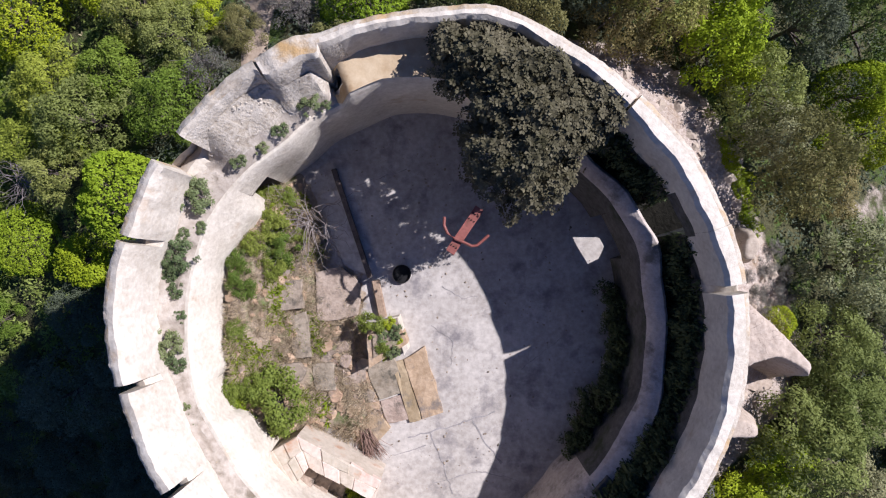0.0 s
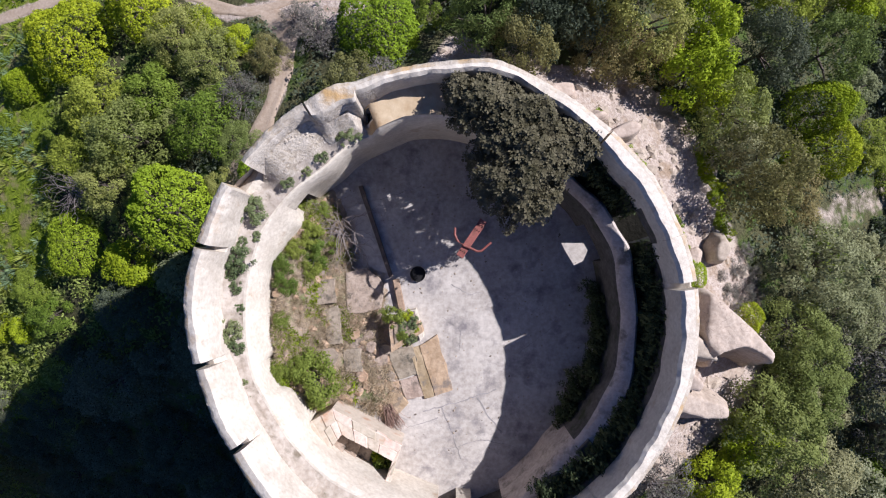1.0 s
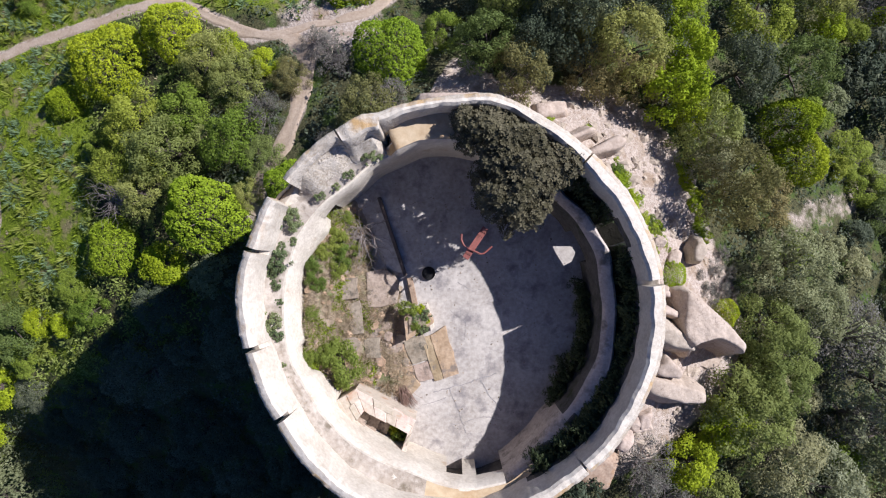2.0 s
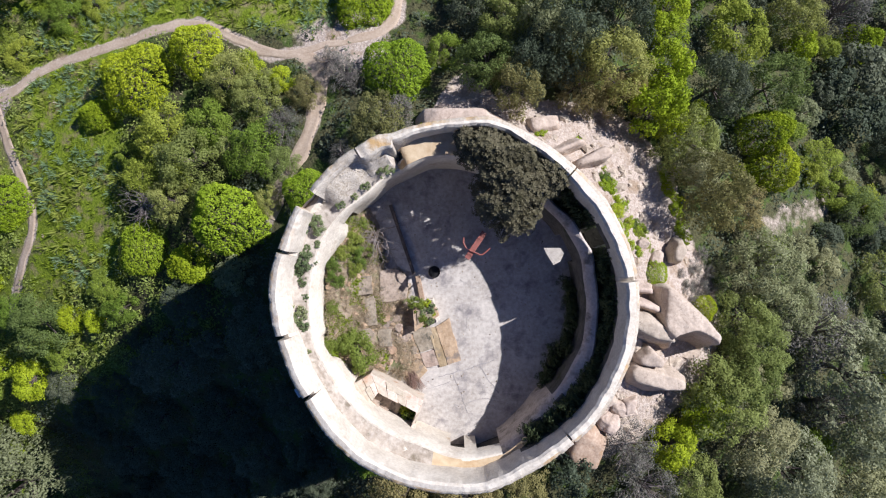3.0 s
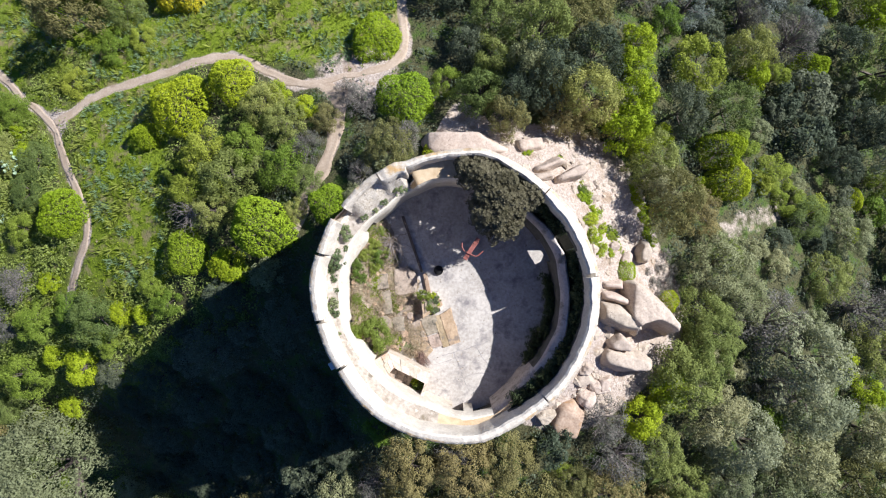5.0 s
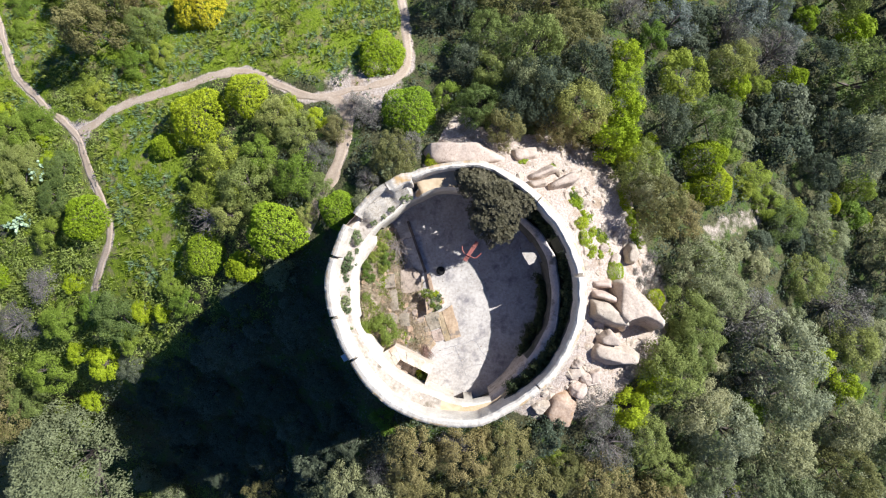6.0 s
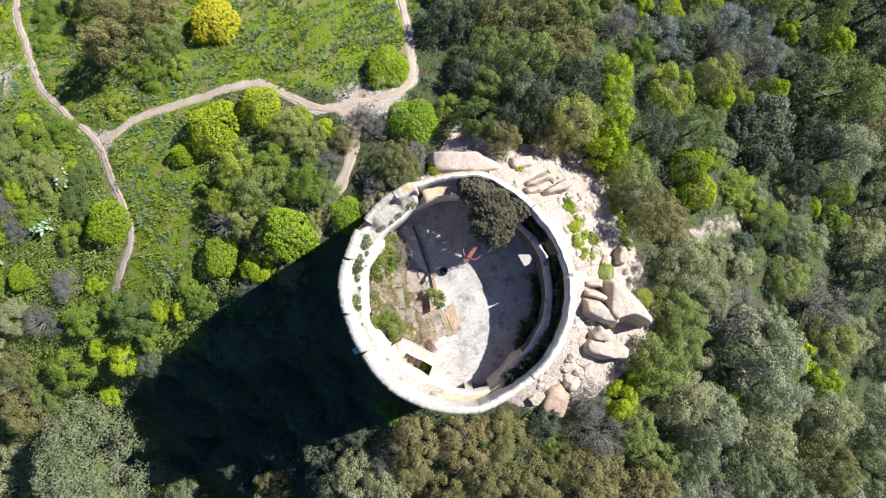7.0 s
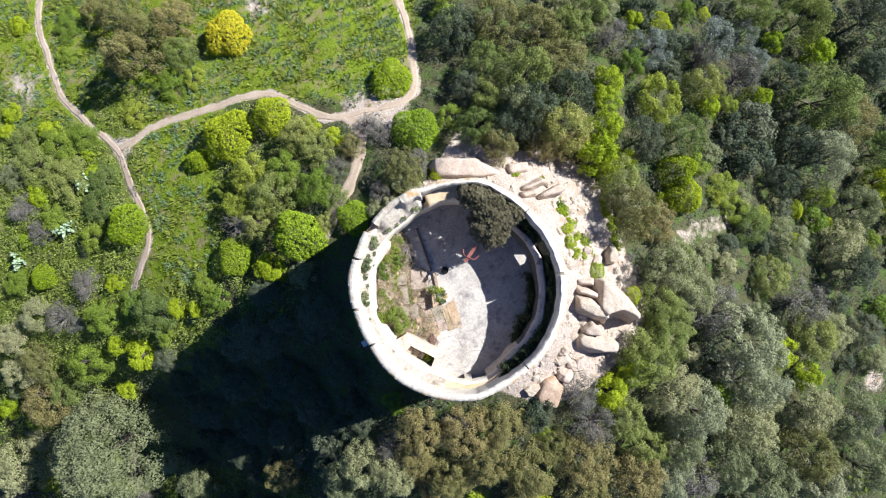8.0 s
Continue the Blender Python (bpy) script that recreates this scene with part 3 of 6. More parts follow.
def make_walkway():
    """The roof of the old corridor, still standing on the west side."""
    verts, faces = [], []
    K = 9
    azs = span(77, 298, 1.0)
    for az in azs:
        ri = ring_r(az) + (0.10 if az > 111 else 0.02)
        ro = table(R_OUT, az) - table(THICK, az) - table(LEAN_IN, az) + 0.10
        rough = 0.12 if az < 113 or az > 250 else 1.0
        for k in range(K):
            s = k / (K - 1)
            ro_k = ro - max(0, (az - 283) / 15) * (ro - ri - 0.15)
            r = ri + (min(ro, ro_k) - ri) * s
            z = 10.44 + north_step(az) + (0.02 if az < 111 else 0.0) + rough * min(1, s * 4) * (0.05 + wob(r * 3, az * 0.3, 2, 0.08) + wob(r * 9, az * 0.9, 5, 0.05)) + 0.10 * s * s + heap_z(az, s)
            verts.append(polar(az, r, z))
    n = len(verts)
    verts += [(x, y, z - 0.42) for x, y, z in verts]
    for i in range(len(azs) - 1):
        for k in range(K - 1):
            a = i * K + k
            az, s = azs[i], k / (K - 1)
            if 108.4 < az < 111.2 and 0.3 < s < 0.8:
                continue
            faces.append((a, a + 1, a + K + 1, a + K))
            faces.append((n + a + K, n + a + K + 1, n + a + 1, n + a))
    for i in range(len(azs) - 1):
        a, b = i * K + K - 1, (i + 1) * K + K - 1
        faces.append((a, n + a, n + b, b))
    for i in (0, len(azs) - 1):
        for k in range(K - 1):
            a = i * K + k
            faces.append((a, n + a, n + a + 1, a + 1))
    ob = link("walkway", raw("walkway", verts, faces), M_WALK, smooth=50)
    ob.data.materials.append(M_OCHRE)
    ob.data.materials.append(M_RUBBLE)
    for p in ob.data.polygons:
        a = math.degrees(math.atan2(p.center.y - CY, p.center.x - CX)) % 360
        if a < 112 or a > 262:
            p.material_index = 1
        elif a < 142 and p.center.z > 10.75:
            p.material_index = 2
    tagged(ob, "broken walkway of dusty mortar and rubble along the parapet", "walkway", kind="structure")


make_walkway()


def make_floor():
    verts, faces = [(CX, CY, FLOOR)], []
    rs = [0.4 * i for i in range(1, 16)]
    n = 120
    for r in rs:
        for i in range(n):
            x, y, _ = polar(360 * i / n, r)
            verts.append((x, y, FLOOR + wob(x * 0.7, y * 0.7, 3, 0.03)))
    for i in range(n):
        faces.append((0, 1 + i, 1 + (i + 1) % n))
    for k in range(len(rs) - 1):
        a = 1 + k * n
        for i in range(n):
            j = (i + 1) % n
            faces.append((a + i, a + n + i, a + n + j, a + j))
    tagged(link("floor", raw("floor", verts, faces), M_FLOOR, smooth=True), "stained and cracked grey concrete courtyard floor", "floor", kind="structure")


make_floor()

# ---- plants ----


def leaves(centres, normals, long, wide, g, spread=0.46):
    """One pointed blade a leaf, turned about its normal by chance."""
    n = len(centres)
    nn = normals + g.normal(0, spread, (n, 3))
    nn /= np.linalg.norm(nn, axis=1, keepdims=True) + 1e-9
    t = np.cross(nn, g.normal(0, 1, (n, 3)))
    t /= np.linalg.norm(t, axis=1, keepdims=True) + 1e-9
    b = np.cross(nn, t)
    s = g.uniform(0.7, 1.3, (n, 1))
    t, b = t * long * s * 0.5, b * wide * s * 0.5
    v = np.stack([centres - t, centres + t * 0.6 + b, centres + t * 0.8 - b], 1).reshape(-1, 3)
    return v, np.arange(3 * n).reshape(n, 3)


def lobed(g, lobes, count, low=-0.35, fill=0.25, loose=1.08):
    """Points on the outside of a heap of round lobes, with their outward ways."""
    c = np.array([l[:3] for l in lobes])
    r = np.array([l[3] for l in lobes])
    pick = g.choice(len(lobes), count * 3, p=r ** 2 / (r ** 2).sum())
    d = g.normal(0, 1, (count * 3, 3))
    d /= np.linalg.norm(d, axis=1, keepdims=True)
    d[:, 2] = np.where(d[:, 2] < low, -d[:, 2], d[:, 2])
    rad = r[pick] * np.where(g.random(count * 3) < fill, g.uniform(0.45, 0.9, count * 3), g.uniform(0.86, loose, count * 3))
    p = c[pick] + d * rad[:, None]
    inside = np.zeros(count * 3, bool)
    for k in range(len(lobes)):
        inside |= (pick != k) & (np.linalg.norm(p - c[k], axis=1) < r[k] * 0.72)
    keep = np.flatnonzero(~inside)[:count]
    return p[keep], d[keep]


def heap(g, n, radius, height, size, base_z):
    """Lobes for a crown: denser outside, flatter on top."""
    out = []
    for _ in range(n):
        a, q = g.uniform(0, 2 * math.pi), math.sqrt(g.random())
        rr = q * (radius - size * 0.7) * g.uniform(0.85, 1.12)
        top = height * math.sqrt(max(0.05, 1 - 0.8 * q * q)) - size
        out.append((rr * math.cos(a), rr * math.sin(a), base_z + max(0.0, top - base_z) * g.uniform(0.66, 1.0), size * g.uniform(0.7, 1.25)))
    return out


def stems(bm, g, lobes, foot=0.14):
    """Trunk and limbs that rise from the ground into the lobes."""
    lobes = sorted(lobes, key=lambda l: -l[3])[:7]
    mz = float(np.mean([l[2] for l in lobes]))
    fork = Vector((g.uniform(-0.1, 0.1), g.uniform(-0.1, 0.1), mz * 0.45))
    tube(bm, [(0, 0, -0.3), (0.02, 0.03, mz * 0.2), fork], [foot, foot * 0.85, foot * 0.7], 7)
    for l in lobes:
        e = Vector(l[:3])
        m = fork.lerp(e, 0.5) + Vector((g.uniform(-0.1, 0.1), g.uniform(-0.1, 0.1), 0.1))
        tube(bm, [fork, m, e], [foot * 0.5, foot * 0.32, foot * 0.12], 4)


def twigs(bm, g, count, radius, height):
    for _ in range(count):
        a, q = g.uniform(0, 2 * math.pi), g.uniform(0.3, 1.0)
        e = Vector((radius * q * math.cos(a), radius * q * math.sin(a), height * math.sqrt(max(0.1, 1.05 - q * q)) * g.uniform(0.8, 1.05)))
        m = Vector((e.x * 0.45, e.y * 0.45, e.z * 0.62)) + Vector(g.normal(0, 0.08, 3))
        tube(bm, [(0, 0, 0), m, e], [0.03, 0.018, 0.006], 4)
        for _ in range(3):
            s = m.lerp(e, g.uniform(0.2, 0.9))
            tube(bm, [s, s + Vector(g.normal(0, 0.22, 3)) + Vector((0, 0, 0.12))], [0.01, 0.004], 3)


PLANTS = {}


def plant_kind(key, name, label, category, seed, radius, height, lobes_n, lobe, count, long, wide, mat_, low_z=0.25, twig=0, style="heap", fill=0.25, spread=0.46):
    """A first plant of a kind, kept as a pair of meshes for its copies."""
    g = np.random.default_rng(seed)
    if style == "dome":
        lobes = []
        for i in range(lobes_n):
            u = (i + 0.5) / lobes_n
            zz = 1 - u * 0.95
            a = i * 2.39996 + g.uniform(-0.2, 0.2)
            q = math.sqrt(max(0, 1 - zz * zz))
            k = 1 + 0.07 * math.sin(3 * a + seed) + 0.06 * math.sin(5 * a + 2 * seed) * q + g.uniform(-0.03, 0.03)
            lobes.append((radius * k * q * math.cos(a), radius * k * q * math.sin(a), 0.25 + (height - 0.25) * zz * k, lobe * g.uniform(0.8, 1.2)))
        p, d = lobed(g, lobes, count, -0.1, 0.1)
    else:
        lobes = heap(g, lobes_n, radius, height, lobe, low_z)
        p, d = lobed(g, lobes, count, -0.35, fill, 1.3)
    v, f = leaves(p, d + np.array([0.15, 0.08, 0.5]), long, wide, g, spread)
    crown = raw("crown", v, f)
    crown.materials.append(mat_)
    bm = bmesh.new()
    stems(bm, g, lobes, 0.05 + 0.04 * radius)
    if twig:
        twigs(bm, g, twig, radius * 1.02, height * 1.02)
    wood = bpy.data.meshes.new("trunk")
    bm.to_mesh(wood)
    bm.free()
    wood.materials.append(M_TWIG if twig else M_BARK)
    PLANTS.setdefault(key, []).append((name, label, category, radius, height, crown, wood))


def put_plant(key, x, y, r, which, tall=1.0, z=None, group="", sink=0.05, squash=None):
    name, label, category, radius, height, crown, wood = PLANTS[key][which % len(PLANTS[key])]
    e = new(name)
    e.empty_display_size = 0.2
    k = r / radius
    zz = float(ground_z(x, y)) if z is None else z
    e.matrix_world = pose(x, y, zz - sink, 0, 0, (which * 137.5) % 360) @ Matrix.Diagonal((k, k * (squash or 1.0), k * tall, 1))
    tagged(e, label, category, group)
    link("trunk", wood, None, e)
    link("crown", crown, None, e)
    return e


TREES = (
    ("olive", "grey-green evergreen shrub tree with a dense uneven crown", L_OLIVE),
    ("moss", "mid-green evergreen shrub tree with a billowing crown", L_MOSS),
    ("bronze", "brownish-green evergreen shrub tree with a mottled crown", L_BRONZE),
    ("holm", "holm oak with a dense lumpy crown, leaves darkened for shade", L_HOLM_SHADE),
    ("silver", "pale silvery-green wild olive tree with a soft crown", L_GREAT),
)
for k, (key, label, mat_) in enumerate(TREES):
    for s in (1, 2, 3):
        plant_kind(key, "shrub_tree", label, "tree", 200 + 10 * k + s, 2.4, 3.4, 46 + 10 * s, 0.43 - 0.03 * s, 6400, 0.148, 0.074, mat_)
for s in (1, 2, 3):
    plant_kind("green", "bush", "leafy mid-green evergreen bush with a lumpy crown", "bush", 20 + s, 1.8, 2.4, 40, 0.32, 5400, 0.118, 0.066, L_GREEN)
    plant_kind("dome", "spurge_bush", "dome-shaped lime-green spurge bush on the slope", "bush", 30 + s, 1.5, 1.7, 760, 0.10, 10500, 0.088, 0.049, L_LIME, style="dome", spread=0.5)
    plant_kind("fresh", "bush", "rounded fresh-green bush with a tight crown", "bush", 35 + s, 1.5, 1.7, 620, 0.11, 10500, 0.09, 0.05, L_SPRING, style="dome", spread=0.5)
    plant_kind("lime", "bush", "bright yellow-green bush of irregular outline", "bush", 40 + s, 1.2, 1.9, 24, 0.29, 3700, 0.11, 0.06, L_LIME)
    plant_kind("grey", "shrub", "silvery grey half-bare shrub with pale twigs", "shrub", 50 + s, 1.7, 2.2, 30, 0.34, 3400, 0.096, 0.043, L_GREY, twig=40, fill=0.4)
    plant_kind("blue", "shrub", "blue-grey leafy shrub with a loose crown", "shrub", 55 + s, 1.7, 2.2, 30, 0.33, 3900, 0.105, 0.052, L_BLUE, twig=12, fill=0.35)
    plant_kind("small_olive", "shrub", "small grey-green evergreen shrub on the slope", "shrub", 100 + s, 1.2, 1.7, 24, 0.28, 2050, 0.145, 0.076, L_OLIVE)
    plant_kind("small_green", "shrub", "small mid-green evergreen shrub on the slope", "shrub", 110 + s, 1.2, 1.6, 24, 0.27, 2050, 0.140, 0.076, L_GREEN)
    plant_kind("small_lime", "shrub", "small yellow-green shrub on the slope", "shrub", 120 + s, 1.2, 1.6, 20, 0.28, 2050, 0.120, 0.062, L_LIME)
    plant_kind("small_holm", "shrub", "small evergreen shrub between taller trees, leaves darkened for shade", "shrub", 140 + s, 1.2, 1.7, 24, 0.28, 2050, 0.145, 0.076, L_HOLM_SHADE)
plant_kind("gold", "spurge_bush", "dome-shaped golden-yellow flowering spurge bush", "bush", 60, 1.8, 1.9, 620, 0.12, 14000, 0.102, 0.055, L_GOLD, style="dome", spread=0.45)
plant_kind("great", "tree", "large grey-green olive tree with a broad billowing crown", "tree", 70, 4.9, 6.2, 150, 0.62, 24000, 0.175, 0.088, L_WILD, low_z=1.2)
for s in (1, 2, 3):
    plant_kind("leafy", "shrub", "fresh green leafy shrub growing in the rubble", "shrub", 90 + s, 0.8, 1.0, 15 + 4 * s, 0.20, 2700, 0.085, 0.05, L_LEAFY, fill=0.5)
plant_kind("dim", "leafy_clump", "leafy clump growing in deep shade, its leaves darkened for it", "plant", 93, 0.8, 1.0, 16, 0.24, 620, 0.150, 0.086, L_DIM)
plant_kind("weed", "weed", "grey-green weed rooted in the wall top", "weed", 91, 0.4, 0.42, 20, 0.085, 800, 0.085, 0.031, L_WEED)

# places on the slope: x, y, radius, height against the kind's own
BRONZE_A = [
    (-41.2, -13.7, 2.43, 1.3), (-40.2, -9.2, 2.13, 0.9), (-32.1, 22.7, 1.49, 1), (-29.2, 21.8, 2.02, 1.3), (-26.9, 17.2, 2.40, 1.5), (-26.1, 19.3, 2.15, 1.5),
    (-24.2, 20.7, 1.81, 1.2), (-15.8, -19.4, 2.12, 1.3), (-8.2, 8.9, 1.13, 0.8), (-5.1, 5.6, 1.09, 1), (-4.1, 6.7, 1.74, 1.1), (-3.5, -15.1, 1.71, 1.2),
    (-3.0, -12.9, 1.77, 1.2), (-2.1, -17.8, 1.66, 1.2), (-0.8, -16.6, 1.88, 1.3), (0.5, -12.8, 1.91, 1.2), (2.0, -15.3, 2.02, 1.4), (3.0, -12.3, 1.84, 1.1),
    (3.2, 19.1, 2.12, 1.7), (4.9, -18.5, 1.77, 1.2), (5.2, -16.1, 2.13, 1.4), (6.6, 9.2, 1.67, 1.4),
]
BRONZE_B = [
    (3.0, 8.8, 1.50, 1.7), (6.4, 18.5, 2.12, 1.7), (7.3, -14.4, 1.57, 1), (8.1, 15.3, 2.16, 1.8), (9.0, 8.5, 1.53, 1.2), (9.6, -15.6, 2.34, 1.3),
    (9.9, -18.4, 1.97, 1.2), (13.4, 3.4, 2.11, 1.5), (14.1, -17.9, 2.35, 1.3), (15.7, 2.7, 1.58, 1.3), (31.4, -17.8, 2.95, 1.4), (37.6, 12.9, 2.44, 1.7),
]
MOSS_A = [
    (-38.8, -12.3, 1.98, 0.9), (-38.6, 11.0, 1.49, 0.6), (-37.1, 8.9, 2.07, 0.6), (-33.7, 7.3, 2.04, 0.55), (-30.7, 5.0, 1.54, 0.5), (-30.1, 7.1, 1.63, 0.5),
    (-25.7, -4.2, 1.89, 0.9), (-23.5, 18.0, 1.70, 1), (-15.6, 3.1, 1.49, 1), (-14.2, 5.2, 1.97, 1.2), (-12.5, 10.0, 1.58, 1), (-10.9, 8.8, 1.56, 1),
    (-10.2, 3.0, 0.86, 0.8), (-9.5, 4.9, 1.11, 0.9), (2.3, 15.4, 1.73, 1.7), (2.6, 12.3, 1.69, 1.7), (7.8, 9.7, 2.23, 1.7), (9.1, 19.1, 1.82, 1.6),
]
MOSS_B = [
    (1.5, 9.9, 1.50, 1.9), (5.1, 14.0, 2.42, 1.9), (10.9, 20.6, 1.95, 1.5), (12.3, 6.1, 1.71, 1.5), (12.8, -12.6, 1.94, 1.2), (14.3, -7.8, 2.39, 1.4),
    (15.6, -3.5, 1.75, 1.2), (15.0, -15.3, 2.00, 1.2), (15.9, -6.7, 2.01, 1.3), (16.5, -5.0, 1.94, 1.2), (18.2, 9.7, 2.08, 1.7), (21.3, 14.7, 1.93, 1.69),
    (25.1, 2.6, 1.65, 1), (27.3, -1.8, 1.95, 1.2), (27.3, 22.2, 2.08, 1.69), (32.2, -7.5, 2.24, 1.3), (33.0, 22.2, 2.53, 1.7), (33.2, 14.3, 3.31, 1.7),
    (40.7, 9.7, 2.18, 1.7),
]
GREEN_A = [
    (-40.1, -1.6, 1.33, 0.7), (-35.7, 4.2, 1.38, 0.6), (-35.0, 10.3, 1.96, 0.55), (-35.0, 21.6, 1.51, 0.5), (-34.9, 18.7, 1.10, 0.5), (-34.5, -9.2, 2.18, 1),
    (-32.3, 11.2, 1.56, 0.5), (-31.5, -4.6, 1.87, 0.8), (-31.3, 2.3, 1.45, 0.6), (-29.0, 13.8, 1.07, 0.5), (-28.0, -3.5, 1.35, 0.7), (-27.4, 12.7, 1.25, 0.5),
    (-25.5, -6.0, 1.07, 0.8), (-24.3, 15.2, 1.52, 0.6), (-22.1, 15.6, 1.19, 0.5), (-20.8, -1.8, 1.10, 0.8), (-19.8, -3.0, 1.19, 0.9), (-18.8, 5.9, 0.99, 0.9),
    (-16.9, 4.4, 1.59, 1), (-16.4, 7.0, 1.76, 1.1), (-13.6, 7.2, 1.57, 1.1), (-10.8, 5.7, 1.62, 1.1),
]
GREEN_B = [
    (-0.7, 11.1, 1.04, 1), (6.5, -13.6, 0.79, 0.8), (14.8, 16.3, 1.41, 1.2), (16.7, 13.0, 2.12, 1.3), (20.7, 22.1, 1.12, 1.56), (22.7, 5.7, 1.64, 0.8),
    (24.0, 3.8, 1.36, 0.8), (24.0, 13.1, 1.10, 1.69), (33.6, 5.5, 1.58, 1.43),
]
LIME_A = [
    (-46.9, -15.0, 1.16, 1), (-40.6, 12.0, 0.76, 0.7), (-40.1, 13.7, 1.01, 0.6), (-40.1, 22.0, 0.92, 0.6), (-38.8, 2.2, 0.65, 0.7), (-37.1, 6.2, 1.19, 0.7),
    (-36.1, 11.9, 0.99, 0.7), (-32.3, -12.2, 1.09, 0.8), (-32.1, 9.5, 0.68, 0.7), (-31.7, 8.0, 0.68, 0.7), (-30.9, -7.3, 1.02, 0.8), (-29.8, -1.6, 0.97, 0.6),
    (-28.6, -8.1, 1.41, 0.9), (-23.8, -3.7, 0.95, 0.8), (-22.0, -3.8, 0.84, 0.8), (-14.8, -0.4, 1.23, 0.9), (-11.7, 10.8, 0.85, 0.9), (-9.7, 9.8, 0.88, 0.9),
    (10.4, 7.9, 1.54, 1.5), (11.4, 10.0, 1.48, 1.6), (11.5, 7.0, 1.22, 1.3), (11.7, -10.4, 1.42, 1),
]
LIME_B = [
    (12.1, 12.9, 1.18, 1.2), (12.4, 14.5, 1.37, 1.3), (13.3, 7.9, 0.98, 1.2), (13.5, -8.5, 1.47, 1.15), (15.4, 20.6, 0.98, 1.3), (21.4, -18.8, 0.98, 1.5),
    (21.6, 13.1, 1.08, 1.56), (30.1, 20.1, 1.18, 1.56), (31.7, -11.0, 1.50, 1.2), (34.6, 19.4, 1.62, 1.69), (40.6, 6.9, 1.65, 1.69),
]
DOMES = [
    (-37.2, -1.1, 1.11, 0.9), (-27.8, 3.3, 1.73, 1), (-21.2, 8.5, 1.01, 1), (-18.4, 10.3, 1.84, 1.1), (-14.8, 11.8, 1.52, 1.1), (-5.2, 14.4, 1.60, 0.9),
    (-1.6, 6.5, 0.50, 1), (10.3, -0.9, 0.66, 1), (13.5, -2.9, 0.72, 1.1), (16.8, 4.6, 0.73, 1.2), (17.9, 7.0, 1.46, 1.7), (17.9, 20.5, 1.29, 1.4),
    (18.3, 5.0, 1.37, 1.6), (23.0, 22.4, 0.73, 1.2), (27.2, 14.1, 1.43, 1.4), (27.4, 3.1, 0.66, 1.1), (30.8, 1.4, 0.68, 1.1), (31.2, 4.2, 0.84, 1.1),
    (34.9, 2.7, 0.86, 1.1),
]
FRESH = [
    (-17.8, 0.5, 1.35, 1), (-12.2, 2.0, 1.96, 1.2), (-7.9, 3.3, 1.30, 0.9), (-3.2, 10.0, 1.58, 1.1),
]
GREYS = [
    (-51.9, -27.6, 3.26, 1), (-38.6, 5.0, 1.69, 0.6), (-37.0, 3.0, 1.49, 0.6), (-35.7, -4.7, 1.82, 0.7), (-32.6, -1.6, 1.67, 0.6), (-9.5, 7.1, 1.38, 1),
    (-7.1, 10.9, 0.79, 0.9), (-6.1, 10.0, 1.38, 1), (-5.5, -14.5, 1.48, 1.1), (-3.2, 7.5, 1.06, 1), (-0.5, -12.2, 1.19, 0.9), (9.0, -10.2, 1.78, 1.2),
    (9.8, -12.6, 1.90, 1.2), (13.1, 18.6, 1.78, 1.3), (19.7, -18.6, 2.38, 1.3), (20.9, -4.8, 2.55, 1.3), (21.4, 17.2, 1.77, 1.56), (22.3, -9.2, 1.89, 1.3),
    (25.4, 15.9, 2.01, 1.56), (30.4, -4.3, 2.67, 1.4),
]
OLIVE_A = [
    (-48.2, -22.6, 3.64, 1.3), (-45.9, -19.1, 1.82, 0.8), (-43.0, -10.5, 1.85, 1), (-42.0, -6.9, 1.90, 0.8), (-39.7, 8.1, 1.50, 0.6), (-38.5, -4.4, 1.84, 0.8),
    (-28.5, -24.2, 2.72, 1), (-9.9, -18.4, 2.01, 1.3), (-7.8, -15.9, 2.02, 1.4), (-5.3, -16.5, 1.90, 1.4), (12.6, 4.4, 1.46, 1.4),
]
OLIVE_B = [
    (16.6, -0.7, 2.3, 1.35), (16.9, -10.5, 2.30, 1.4), (18.2, -15.3, 2.21, 1.4), (18.8, -3.1, 1.97, 1.3), (22.9, -17.5, 2.67, 1.4),
    (24.5, -14.4, 2.85, 1.4), (27.5, -20.2, 2.81, 1.3), (29.1, 1.6, 2.28, 1.1), (31.6, -13.8, 2.55, 1.3), (34.5, -7.2, 2.08, 1.3), (35.5, -14.9, 3.01, 1.4),
    (35.6, 1.1, 2.50, 1.3), (37.8, -19.9, 3.08, 1.4), (37.8, 4.2, 2.34, 1.69), (40.5, -10.4, 1.66, 1),
]
SILVERS = [
    (17.3, -18.2, 2.14, 1.3), (18.8, -12.4, 2.77, 1.5), (23.0, -7.0, 3.15, 1.6), (25.2, -10.6, 2.82, 1.5), (32.7, 8.5, 2.91, 1.7), (34.3, -21.4, 2.65, 1.3),
]
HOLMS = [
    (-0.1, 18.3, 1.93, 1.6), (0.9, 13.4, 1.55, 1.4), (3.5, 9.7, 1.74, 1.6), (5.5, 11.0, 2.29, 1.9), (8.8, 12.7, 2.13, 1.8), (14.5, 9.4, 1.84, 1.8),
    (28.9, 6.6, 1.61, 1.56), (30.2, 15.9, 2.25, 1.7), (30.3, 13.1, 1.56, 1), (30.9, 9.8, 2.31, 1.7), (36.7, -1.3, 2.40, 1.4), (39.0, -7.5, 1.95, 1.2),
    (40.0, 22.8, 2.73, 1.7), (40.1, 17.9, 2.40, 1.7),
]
BLUES = [
    (16.6, 17.7, 1.91, 1.2), (22.6, 19.1, 2.28, 1.69), (26.2, 20.2, 1.66, 1.69), (27.5, 18.0, 1.46, 1.56),
]
